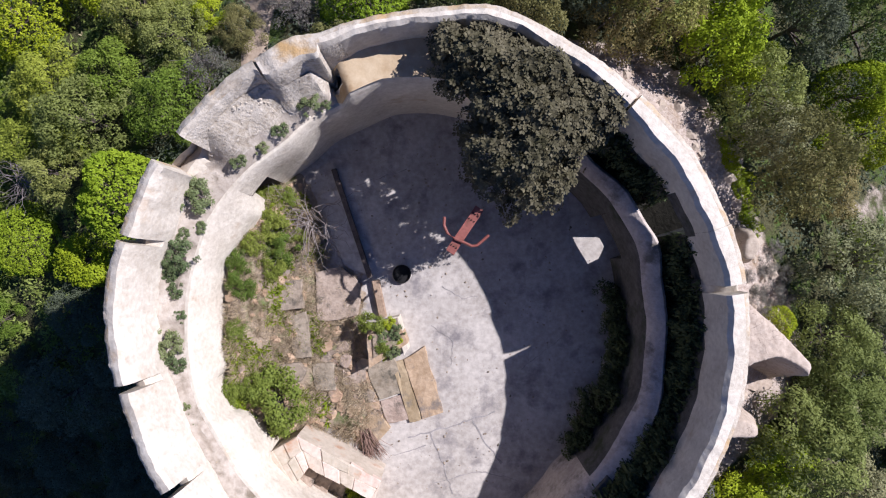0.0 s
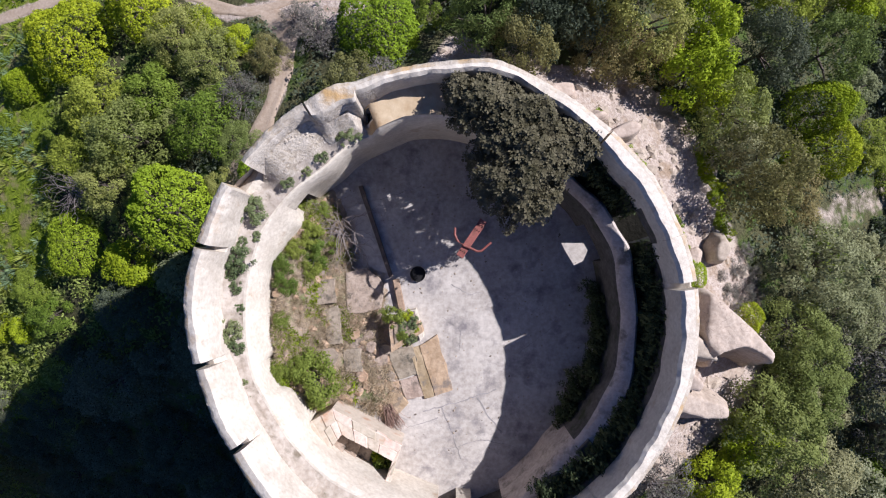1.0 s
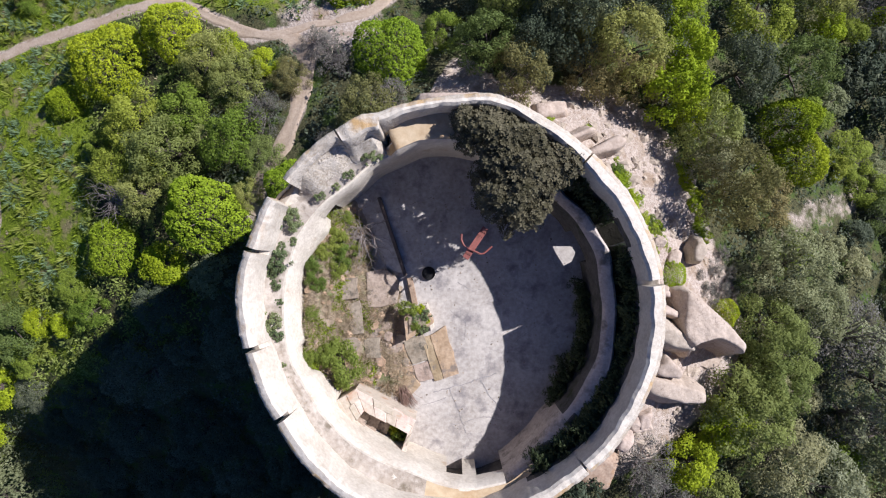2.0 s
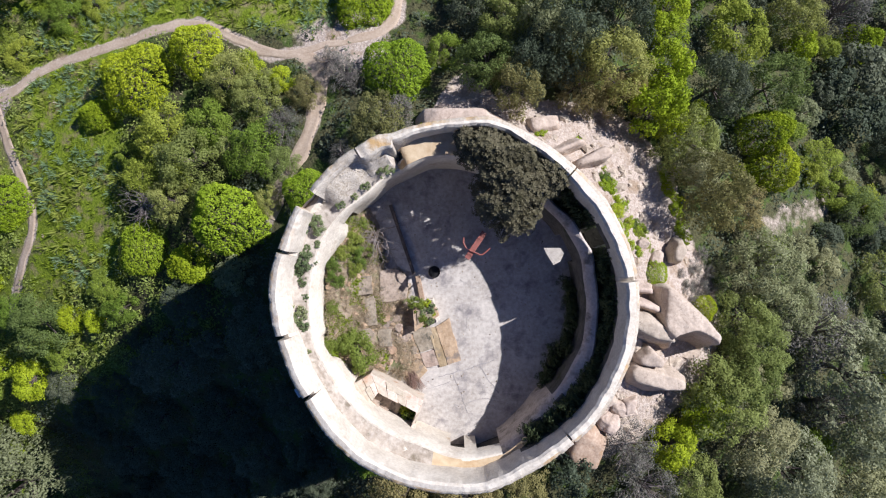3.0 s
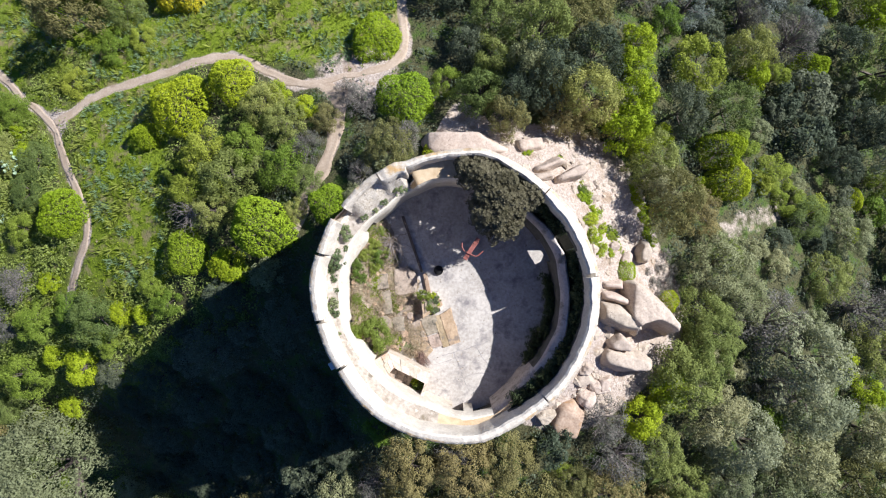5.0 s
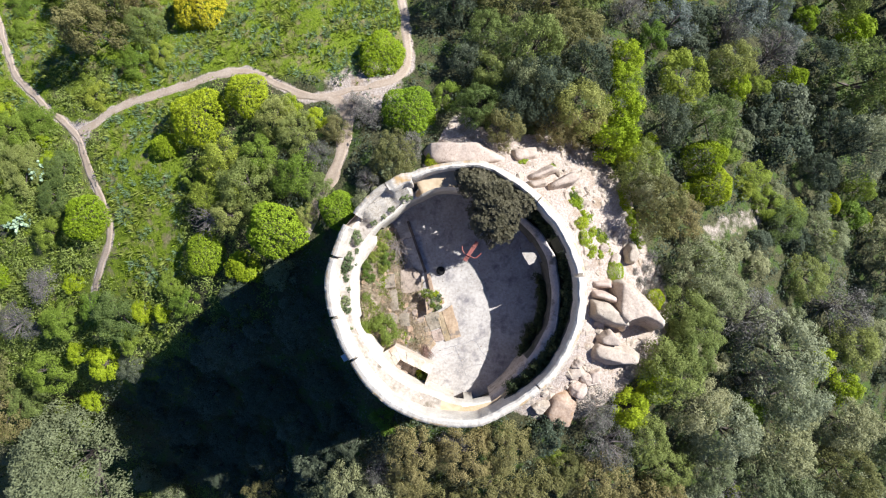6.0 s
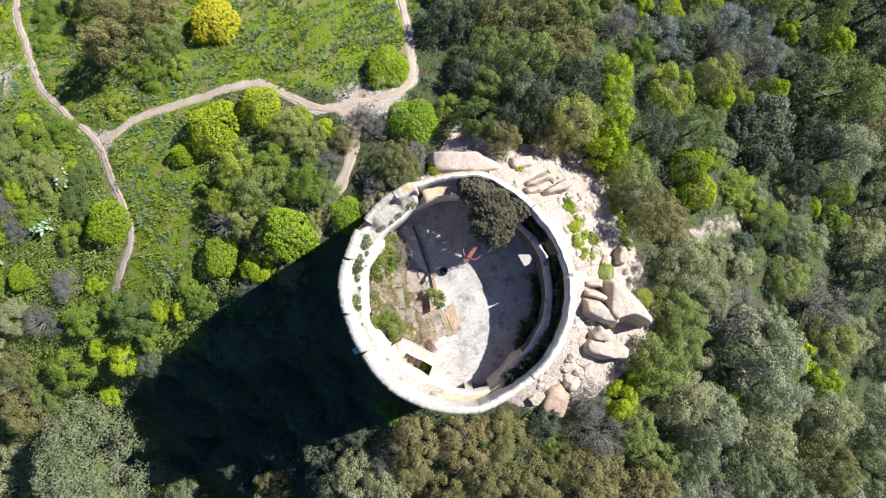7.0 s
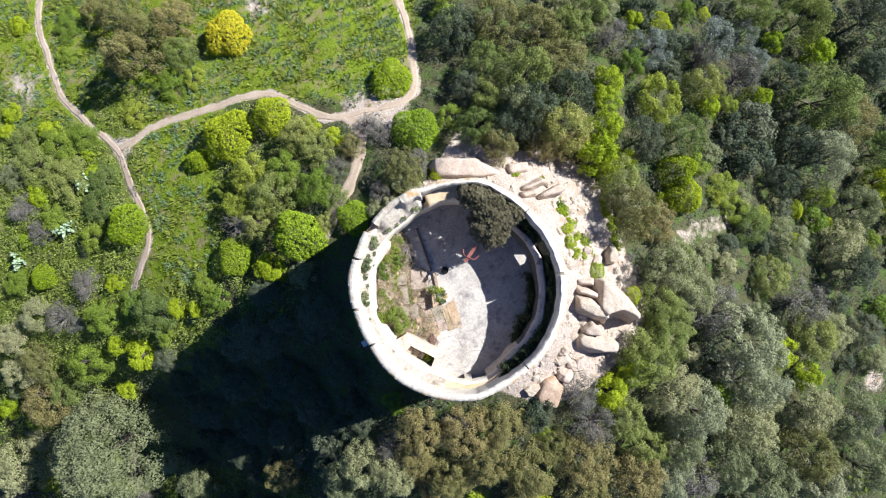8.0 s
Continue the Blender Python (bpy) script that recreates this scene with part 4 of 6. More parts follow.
SHADED = [
    (-16.5, -6.1, 2.26), (-14.2, -9.8, 2.26), (-19.6, -10.7, 1.99), (-10.9, -4.1, 1.80), (-22.2, -8.8, 1.72), (-24.1, -14.2, 2.09), (-19.0, -15.2, 2.16), (-12.4, -12.4, 1.89),
    (-21.6, -18.7, 1.99), (-9.3, -8.5, 1.55), (-25.5, -11.1, 1.49), (-26.2, -8.5, 1.37), (-15.1, -2.4, 1.50), (-15.7, -15.7, 1.88), (-7.6, -12.9, 1.30),
]
PLACES = [("bronze", BRONZE_A), ("bronze", BRONZE_B), ("moss", MOSS_A), ("moss", MOSS_B), ("green", GREEN_A), ("green", GREEN_B), ("lime", LIME_A), ("lime", LIME_B), ("dome", DOMES), ("fresh", FRESH), ("grey", GREYS), ("olive", OLIVE_A), ("olive", OLIVE_B), ("silver", SILVERS), ("holm", HOLMS), ("blue", BLUES)]
GROUPS = {"fresh": "fresh-green bushes", "dome": "spurge bushes", "green": "green bushes", "lime": "yellow-green bushes", "grey": "grey shrubs", "blue": "blue-grey shrubs", "olive": "grey-green shrub trees", "moss": "mid-green shrub trees", "bronze": "brownish shrub trees", "silver": "silvery trees", "holm": "holm oaks"}
for key, rows in PLACES:
    for i, (x, y, r, tall) in enumerate(rows):
        near = math.hypot(x + 15.5, y - 6.5) < 6 or math.hypot(x + 27, y - 18.5) < 5 or (9 < x < 15 and 5 < y < 11)
        put_plant(key, x, y, r, i + len(rows), tall * (1.18 if near else 1.42 if 12 < x < 15 and 3 < y <= 5 else 1.0) * (0.95 + 0.1 * math.sin(i * 3.3)), group=GROUPS[key], squash=1 + 0.13 * math.sin(i * 2.1 + r))
put_plant("gold", -19.3, 19.3, 1.88, 0, group="spurge bushes")
# the darkened leaf colour deepens the tower's shadow on these bushes
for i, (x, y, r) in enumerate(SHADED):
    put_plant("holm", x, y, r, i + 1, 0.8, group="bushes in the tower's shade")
put_plant("great", -34.0, -17.8, 5.4, 0, 1.85)


def make_court_tree():
    """A leaning evergreen whose crown is flattened against the parapet; its leaves stand in rosettes."""
    plan = [(-0.35, 4.35), (0.2, 4.5), (0.9, 4.5), (1.43, 4.41), (2.17, 4.06), (2.79, 3.83), (3.3, 3.32), (3.75, 2.86), (3.58, 2.35), (3.24, 1.98), (2.84, 1.75), (2.72, 1.25), (2.36, 0.84), (1.6, 0.55), (1.22, 0.74), (0.83, 1.2), (0.5, 1.68), (0.44, 2.19), (0.2, 2.7), (-0.05, 3.39), (-0.11, 3.85)]
    g = np.random.default_rng(80)
    fx, fy = 1.9, 2.8
    lobes = []
    while len(lobes) < 170:
        x, y = g.uniform(-0.4, 4.0), g.uniform(0.4, 4.7)
        d = inside_by(x, y, plan)
        r = g.uniform(0.17, 0.33)
        if d < r * 0.7 or math.hypot(x - CX, y - CY) > 6.0 - 0.5 * r:
            continue
        top = 3.45 + 1.2 * min(1.0, d / 1.5) ** 0.6 + wob(x * 1.3, y * 1.3, 6, 0.5) - 0.85 * max(0.0, 1.75 - y)
        lobes.append((x - fx, y - fy, top - r - g.random() ** 2 * 1.3, r))
    p, d = lobed(g, lobes, 5200, -0.45, 0.12, 1.35)
    per = 6
    n = len(p)
    nn = d + np.array([0.1, 0.05, 0.45]) + g.normal(0, 0.25, (n, 3))
    nn /= np.linalg.norm(nn, axis=1, keepdims=True)
    t = np.cross(nn, g.normal(0, 1, (n, 3)))
    t /= np.linalg.norm(t, axis=1, keepdims=True)
    b = np.cross(nn, t)
    size = g.uniform(0.75, 1.25, n)
    blades_, normals = [], []
    for k in range(per):
        a = 2 * math.pi * k / per + g.uniform(-0.3, 0.3, n)
        way = t * np.cos(a)[:, None] + b * np.sin(a)[:, None] + nn * 0.35
        side = np.cross(nn, way)
        side /= np.linalg.norm(side, axis=1, keepdims=True)
        ln = (0.092 * size)[:, None]
        root = p + way * ln * 0.12
        tip = p + way * ln
        mid = p + way * ln * 0.62
        blades_.append(np.stack([root, mid + side * ln * 0.27, tip, mid - side * ln * 0.27], 1))
    v = np.concatenate(blades_).reshape(-1, 3)
    e = base("courtyard_tree", fx, fy, FLOOR)
    link("crown", raw("crown", v, np.arange(len(v)).reshape(-1, 4)), L_FIG, e)
    bm = bmesh.new()
    stems(bm, g, lobes, 0.16)
    part("trunk", bm, M_BARK, e)
    tagged(e, "dark leathery-leaved evergreen tree growing inside the ruined tower", "tree")

make_court_tree()

# trees beside the sandy apron
for i, (x, y, r, t) in enumerate([(6.0, 11.2, 1.6, 2.2), (4.4, 11.8, 1.6, 2.4), (15.8, -6.4, 1.4, 1.3)]):
    put_plant("olive", x, y, r, i * 2 + 1, t, group="trees beside the sandy apron")
for i, (x, y, r) in enumerate([(8.3, 1.2, 0.5), (8.7, 0.4, 0.4), (8.1, 2.2, 0.42), (7.6, 3.6, 0.3), (9.3, 0.2, 0.3), (6.3, 5.9, 0.28), (4.3, 6.4, 0.3), (12.0, 4.6, 0.35), (12.4, 2.9, 0.3), (8.9, 1.7, 0.3), (11.4, 3.7, 0.38), (11.6, 3.2, 0.38), (11.8, 2.6, 0.38), (12.0, 2.0, 0.38), (12.1, 1.5, 0.38), (12.3, 0.9, 0.38), (11.2, 4.2, 0.38)]):
    put_plant("lime", x, y, r, i, 0.7, group="yellow weeds on the sand", squash=1.3)
# dry brush on the scree below the boulders
for i, (x, y, r) in enumerate([(12.9, -0.7, 0.55), (12.4, -1.7, 0.5), (13.3, -1.7, 0.6), (13.9, -0.9, 0.6), (12.9, -2.4, 0.4), (14.2, -2.0, 0.55), (13.4, 0.1, 0.5), (12.0, -1.0, 0.35)]):
    put_plant("grey", x, y, r, i, 0.7, group="dry brush on the scree")

# low yellow weeds and grass in a line along the foot of the tower
foot = np.random.default_rng(77)
for i in range(34):
    k = foot.random()
    x, y = 7.5 + 2.5 * k + foot.normal(0, 0.16), 4.3 - 3.9 * k + foot.normal(0, 0.18)
    put_plant("small_lime" if i % 4 else "leafy", x, y, foot.uniform(0.16, 0.36), i, 0.6, group="weeds at the tower's foot")

for i, (x, y, r) in enumerate([(18.5, 4.4, 0.8), (19.8, 4.6, 0.7), (22.8, 0.9, 1.0), (20.5, 0.4, 1.0), (18.2, 0.0, 1.1), (24.8, 2.2, 0.9), (24.7, 4.8, 0.9), (21.9, 5.0, 0.8), (17.0, 2.7, 0.7), (22.5, -0.8, 1.1), (26.6, 3.4, 1.0), (26.9, 1.2, 1.2)]):
    put_plant(("small_olive", "small_green", "small_holm")[i % 3], x, y, r, i, 1.0, group="shrubs round the sandy clearing", squash=1.1)

# brownish shrubs against the north wall
for i, (x, y, r) in enumerate([(-4.2, 5.9, 1.25), (-3.2, 5.0, 0.9), (-5.6, 5.2, 1.1), (-4.9, 4.2, 0.9), (-6.3, 4.0, 0.8)]):
    put_plant("grey" if i == 2 else "small_olive", x, y, r, i, 1.1, group="shrubs against the north wall")

# smaller shrubs that close the gaps
TAKEN = [(x, y, r) for _, rows in PLACES for x, y, r, _ in rows] + SHADED + [(-31.0, -16.9, 5.0), (-19.3, 19.3, 1.9)]
fill = np.random.default_rng(21)
tries = 0
made = 0
while made < 190 and tries < 20000:
    tries += 1
    x, y = fill.uniform(-54, 46), fill.uniform(-33, 27)
    r = fill.uniform(0.7, 1.7)
    ax, ay = np.array([x]), np.array([y])
    if bare(ax, ay)[0] > 0.0 or meadow(ax, ay)[0] > 0.15 or math.hypot(x - CX, y - CY) < 10 or math.hypot(x - 21.0, y - 2.6) < 1.8:
        continue
    if min(away(ax, ay, p)[0] for p in (PATH_WEST, PATH_NORTH, PATH_TOWER, PATH_EAST)) < r + 0.5:
        continue
    if any(math.hypot(x - tx, y - ty) < 0.72 * (r + tr) for tx, ty, tr in TAKEN):
        continue
    TAKEN.append((x, y, r))
    made += 1
    if x > 14 and y > 3:
        r = min(2.2, r * 1.5)
    kind = fill.choice(["small_olive", "small_green", "small_lime", "grey", "small_olive", "small_green"])
    # darkened leaves again on the shadow side of the tower
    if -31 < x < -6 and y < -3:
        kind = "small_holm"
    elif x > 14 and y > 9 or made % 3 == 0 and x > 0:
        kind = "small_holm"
    put_plant(str(kind), x, y, r, made, 1.1, group="small shrubs on the slope", squash=1 + 0.15 * math.sin(made))

# ---- boulders ----


def boulder(name, x, y, rx, ry, h, turn, seed, label, sink=0.35, dent=None, mat_=None):
    """A rock of a few broad worn faces with cracks between them."""
    g = np.random.default_rng(int(seed * 10) + 3)
    cuts = [(Vector(g.normal(0, 1, 3)).normalized(), g.uniform(0.62, 0.95)) for _ in range(13)]
    bm = bmesh.new()
    bmesh.ops.create_icosphere(bm, subdivisions=5, radius=1.0)
    for v in bm.verts:
        d = v.co.normalized()
        k = 1.15
        near = []
        for n, hgt in cuts:
            q = d.dot(n)
            if q > 0.05:
                near.append(hgt / q)
        near = sorted(near + [k])
        k = near[0] - 0.05 * math.exp(-(near[1] - near[0]) * 14)
        k += wob(d.x * 2.2 + seed, d.y * 2.2, d.z * 2.2, 0.10) + wob(d.x * 7, d.y * 7 + seed, d.z * 7, 0.035) + wob(d.x * 22, d.y * 22, d.z * 22 + seed, 0.012)
        if dent:
            w = (d - Vector(dent[:3]).normalized()).length
            k -= dent[4] * math.exp(-(w / dent[3]) ** 4)
        v.co = Vector((d.x * rx * k, d.y * ry * k, d.z * h * k))
    ob = part(name, bm, mat_ or M_ROCK, smooth=True)
    ob.matrix_world = pose(x, y, float(ground_z(x, y)) + h * (0.5 - sink), 0, 0, turn)
    return tagged(ob, label, "boulder", "boulders at the tower's foot")


def rock(plan, top, depth, tilt, seed, label, mat_=None, hollow=None, detail=4, bevels=5):
    """A rock split along flat joints: upright sides over its plan, a tilted top, worn arrises."""
    g = np.random.default_rng(int(seed * 10) + 1)
    mx = sum(p[0] for p in plan) / len(plan)
    my = sum(p[1] for p in plan) / len(plan)
    cuts = []
    for (ax, ay), (bx, by) in zip(plan, plan[1:] + plan[:1]):
        n = Vector((by - ay, ax - bx, 0))
        if n.x * (ax - mx) + n.y * (ay - my) < 0:
            n = -n
        n.normalize()
        d = n.x * (ax - mx) + n.y * (ay - my)
        n.z = g.uniform(0.05, 0.4)
        ln = n.length
        cuts.append((n / ln, max(0.1, d / ln)))
    n = Vector((tilt[0], tilt[1], 1)).normalized()
    cuts += [(n, depth * 0.5), (Vector((0, 0, -1)), depth * 0.5)]
    reach = max(math.hypot(p[0] - mx, p[1] - my) for p in plan)
    for _ in range(bevels):
        a = g.uniform(0, 6.28)
        m = Vector((math.cos(a), math.sin(a), g.uniform(0.5, 1.6))).normalized()
        far = max(m.x * (p[0] - mx) + m.y * (p[1] - my) for p in plan)
        cuts.append((m, (far + m.z * depth * 0.5) * g.uniform(0.74, 0.9)))
    bm = bmesh.new()
    bmesh.ops.create_icosphere(bm, subdivisions=detail, radius=1.0)
    flat = Vector((reach, reach, depth * 0.8))
    for v in bm.verts:
        d = Vector((v.co.x * flat.x, v.co.y * flat.y, v.co.z * flat.z)).normalized()
        near = sorted(h / max(1e-3, d.dot(c)) for c, h in cuts if d.dot(c) > 0.02)
        near += [near[0] * 4]
        k = near[0] * (1 - 0.035 * math.exp(-(near[1] / near[0] - 1) * 9))
        p = d * k
        if hollow:
            hx, hy, ha, hb, ht, hd = hollow
            ux, uy = p.x + mx - hx, p.y + my - hy
            ca, sa = math.cos(radians(ht)), math.sin(radians(ht))
            q = math.hypot((ux * ca + uy * sa) / ha, (uy * ca - ux * sa) / hb) + wob(ux * 1.4, uy * 1.4, seed, 0.18)
            if q < 1:
                p.z = max(-depth * 0.5 + 0.1 - 0.25 * uy, p.z - hd * (1 - max(0.0, q) ** 3.2))
        w = wob(p.x * 0.9 + seed, p.y * 0.9, p.z * 0.9, 0.07) + wob(p.x * 3.1, p.y * 3.1 + seed, p.z * 3.1, 0.045) + wob(p.x * 9, p.y * 9, p.z * 9 + seed, 0.02)
        v.co = p + d * w
    ob = part("boulder", bm, mat_ or M_ROCK, smooth=True)
    ob.matrix_world = pose(mx, my, top - depth * 0.5)
    return tagged(ob, label, "boulder", "boulders at the tower's foot")


PALE = "pale pinkish granite boulder with worn edges"
rock([(9.93, -1.53), (10.89, -1.40), (12.47, -2.72), (13.1, -3.38), (13.42, -4.23), (13.2, -5.1), (11.85, -5.35), (10.7, -4.9), (9.85, -2.6)], 1.75, 3.0, (0.10, 0.02), 1, "large pale granite boulder with a weathered hollow and an iron-stained edge", None, (12.02, -4.85, 1.30, 0.98, -22, 2.4), 6, 3)
rock([(8.5, -2.55), (9.48, -2.70), (10.55, -3.44), (11.2, -4.32), (10.92, -4.6), (9.46, -4.36), (8.5, -3.95)], 1.75, 1.9, (0.12, -0.22), 2, PALE, None, None, 5)
rock([(8.6, -2.0), (9.4, -2.12), (10.5, -2.70), (10.45, -3.1), (8.6, -2.6)], 1.6, 1.5, (0.12, 0.15), 3, "narrow split granite block beside larger boulders")
rock([(8.6, -1.4), (10.0, -1.5), (10.1, -2.03), (8.7, -1.9)], 1.45, 1.2, (0.1, 0.1), 4, "narrow split granite block beside larger boulders")
rock([(9.0, -5.2), (9.83, -4.65), (10.72, -5.46), (10.48, -5.85), (9.2, -5.7)], 1.15, 1.2, (0.0, -0.2), 5, PALE)
rock([(8.5, -6.1), (9.2, -5.45), (11.3, -6.15), (12.0, -6.6), (11.95, -7.1), (10.4, -7.15), (8.7, -6.75)], 0.95, 1.4, (0.16, -0.05), 6, "long flat-topped granite boulder beside the tower", None, None, 5)
rock([(11.1, 0.2), (11.49, 0.8), (11.89, 0.8), (12.12, 0.2), (11.8, -0.4), (11.18, -0.39)], 0.75, 1.2, (0.2, -0.1), 7, PALE)
rock([(-2.3, 7.0), (-1.79, 7.7), (1.62, 7.65), (3.42, 6.46), (2.11, 6.1), (-1.55, 6.15)], 1.5, 1.6, (0.0, -0.12), 8, "long pale granite outcrop behind the parapet", None, None, 5)
rock([(3.43, 7.2), (5.3, 7.4), (5.34, 6.64), (3.95, 6.3)], 1.0, 1.0, (0.1, 0.1), 9, PALE)
rock([(4.54, 5.41), (6.23, 6.05), (6.65, 5.79), (5.39, 5.2), (4.73, 5.05)], 1.5, 0.9, (0.0, 0.02), 10, "slab-like tan boulder lying against the slope")
rock([(5.87, 4.8), (7.62, 5.65), (8.05, 5.3), (7.57, 4.85), (5.98, 4.4)], 1.45, 0.9, (0.05, 0.02), 11, "slab-like tan boulder lying against the slope")
rock([(4.43, 5.0), (5.73, 5.16), (5.87, 4.77), (4.91, 4.5)], 1.6, 0.8, (0.05, -0.1), 12, PALE)
rock([(5.7, -9.0), (7.2, -8.6), (8.0, -9.7), (7.4, -11.4), (6.2, -11.3), (5.4, -10.1)], 0.75, 2.0, (0.12, -0.25), 13, "brown iron-stained boulder beside the tower", M_BROWN)
rock([(7.0, -7.3), (8.0, -7.0), (8.4, -7.7), (7.4, -8.2)], 0.75, 0.9, (0.1, -0.1), 14, PALE)
rock([(8.6, -7.6), (9.5, -7.4), (9.3, -8.3), (8.7, -8.5)], 0.45, 0.8, (0.1, -0.2), 15, PALE)
rock([(3.6, -9.0), (4.9, -8.8), (4.8, -9.6), (3.8, -9.8)], 0.75, 0.9, (0.0, -0.1), 16, PALE)
BOULDERS = [(8.8, -8.1, 0.8, 0.5, 0.5, -20), (7.8, -7.0, 0.6, 0.4, 0.4, 10), (5.3, -9.8, 0.7, 0.5, 0.5, 0), (3.0, 8.7, 1.2, 0.7, 0.4, 20), (7.9, -8.8, 0.8, 0.6, 0.6, 50), (9.6, 0.6, 0.5, 0.4, 0.4, 30), (10.4, -0.4, 0.6, 0.45, 0.4, 70)]
for i, (x, y, rx, ry, h, turn) in enumerate(BOULDERS):
    boulder("boulder", x, y, rx, ry, h, turn, i * 3.7, "pale weathered granite boulder half sunk in sandy earth")

# ---- courtyard: garden of rubble ----
BED = [(-3.7, 2.0), (-3.0, 0.9), (-2.75, -0.3), (-2.05, -0.6), (-1.95, -1.6), (-1.9, -3.0), (-1.45, -4.5), (-2.0, -5.0), (-3.4, -4.6), (-4.4, -5.0), (-5.3, -3.6), (-5.5, -1.5), (-5.2, 0.2), (-4.4, 1.5)]


def bed_z(x, y):
    """The soil lies deep against the western wall."""
    d = inside_by(x, y, BED)
    west = min(1.0, max(0.0, (-2.9 - x) / 1.9))
    return FLOOR - 0.06 + min(1.0, max(0.0, (d + 0.1) / 0.5)) * (0.14 + 1.02 * west ** 1.6) + wob(x * 1.6, y * 1.6, 4, 0.10) + wob(x * 5, y * 5, 4, 0.05)


def make_bed():
    xs, ys = np.arange(-5.7, -1.2, 0.09), np.arange(-5.2, 2.2, 0.09)
    verts = [(x, y, bed_z(x, y)) for y in ys for x in xs]
    nx = len(xs)
    faces = []
    for j in range(len(ys) - 1):
        for i in range(nx - 1):
            a = j * nx + i
            if max(inside_by(verts[k][0], verts[k][1], BED) for k in (a, a + nx + 1)) > -0.12:
                faces.append((a, a + 1, a + nx + 1, a + nx))
    tagged(link("rubble_bed", raw("rubble_bed", verts, faces), M_SOIL, smooth=True), "heaped dry soil and rubble overgrown with weeds in the courtyard", "soil bed", kind="structure")


make_bed()


def slab(name, pts, z, thick, mat_, label, seed, category="slab"):
    bm = bmesh.new()
    dense = []
    for (ax, ay), (bx, by) in zip(pts, pts[1:] + [pts[0]]):
        n = max(2, int(math.hypot(bx - ax, by - ay) / 0.18))
        dense += [(ax + (bx - ax) * i / n, ay + (by - ay) * i / n) for i in range(n)]
    plate(bm, dense, z, thick, seed, 0.055)
    return tagged(part(name, bm, mat_), label, category)


slab("stone_slab", [(-0.98, -2.74), (-0.45, -2.40), (0.03, -4.07), (-0.50, -4.24)], 8.10, 0.2, M_STONE, "flat ochre stone slab lying on the concrete floor", 1)
slab("stone_slab", [(-1.28, -2.84), (-1.0, -2.75), (-0.52, -4.26), (-0.84, -4.34)], 8.085, 0.2, M_STONE, "narrow reddish stone kerb beside an ochre slab", 2)
slab("stone_slab", [(-1.94, -2.96), (-1.23, -2.66), (-0.91, -3.55), (-1.61, -3.77)], 8.085, 0.2, M_SLAB, "weathered grey-brown slab patched with lichen", 3)
slab("stone_slab", [(-1.59, -3.8), (-0.91, -3.59), (-0.8, -4.25), (-1.4, -4.36)], 8.07, 0.2, M_SLAB, "broken corner of a weathered slab", 13)
slab("stone_slab", [(-2.16, -3.88), (-1.64, -3.81), (-1.47, -4.38), (-1.89, -4.49)], 8.06, 0.2, M_STONE, "ochre flagstone sunk level with the soil", 14)
slab("stone_slab", [(-2.4, -3.17), (-1.99, -3.01), (-1.67, -3.74), (-2.18, -3.83)], 8.05, 0.2, M_STONE, "ochre flagstone sunk level with the soil", 15)
slab("white_kerb", [(-1.45, -1.72), (-1.07, -1.56), (-0.82, -2.41), (-0.93, -2.56), (-1.11, -1.95), (-1.36, -1.96)], 8.56, 0.6, M_RIM, "pale concrete kerb round a block of soil", 16, "kerb")
slab("stone_slab", [(-3.91, -1.65), (-3.38, -1.50), (-3.27, -2.63), (-3.68, -2.68), (-3.78, -2.1)], 8.40, 0.25, M_SLAB, "long pinkish-grey paving slab sunk in the soil", 4)
slab("stone_slab", [(-4.20, -0.74), (-3.50, -0.68), (-3.44, -1.40), (-4.08, -1.48)], 8.50, 0.25, M_SLAB, "pinkish-grey paving slab among the weeds", 5)
slab("stone_slab", [(-4.25, -2.80), (-3.55, -2.74), (-3.36, -2.95), (-3.5, -3.2), (-4.3, -3.12)], 8.55, 0.2, M_SLAB, "broken pale slab beside a leafy shrub", 6)
slab("concrete_slab", [(-3.18, -0.50), (-2.55, -0.40), (-2.05, -0.80), (-2.12, -1.62), (-2.65, -1.72), (-3.16, -1.75)], 8.22, 0.3, M_SLAB, "dark stained concrete slab edged with lichen", 7)
slab("concrete_slab", [(-3.15, 1.45), (-2.62, 1.60), (-2.30, 0.70), (-1.86, -0.60), (-2.5, -0.36), (-2.72, 0.2)], 8.09, 0.14, M_FLOOR, "raised smooth concrete slab in the courtyard", 8)


slab("stone_slab", [(-3.0, -1.95), (-2.35, -1.85), (-2.2, -2.5), (-2.9, -2.62)], 8.10, 0.2, M_SLAB, "brown paving slab half covered by straw", 9)
slab("stone_slab", [(-2.55, -2.75), (-1.98, -2.62), (-1.9, -3.3), (-2.5, -3.4)], 8.09, 0.2, M_SLAB, "brown paving slab half covered by straw", 10)
slab("stone_slab", [(-3.3, -2.85), (-2.75, -2.8), (-2.7, -3.5), (-3.2, -3.5)], 8.21, 0.2, M_SLAB, "brown paving slab half covered by straw", 11)
slab("stone_slab", [(-1.75, -4.0), (-1.3, -4.45), (-1.7, -4.9), (-2.2, -4.5)], 8.13, 0.2, M_STONE, "cracked ochre slab at the edge of the soil", 12)


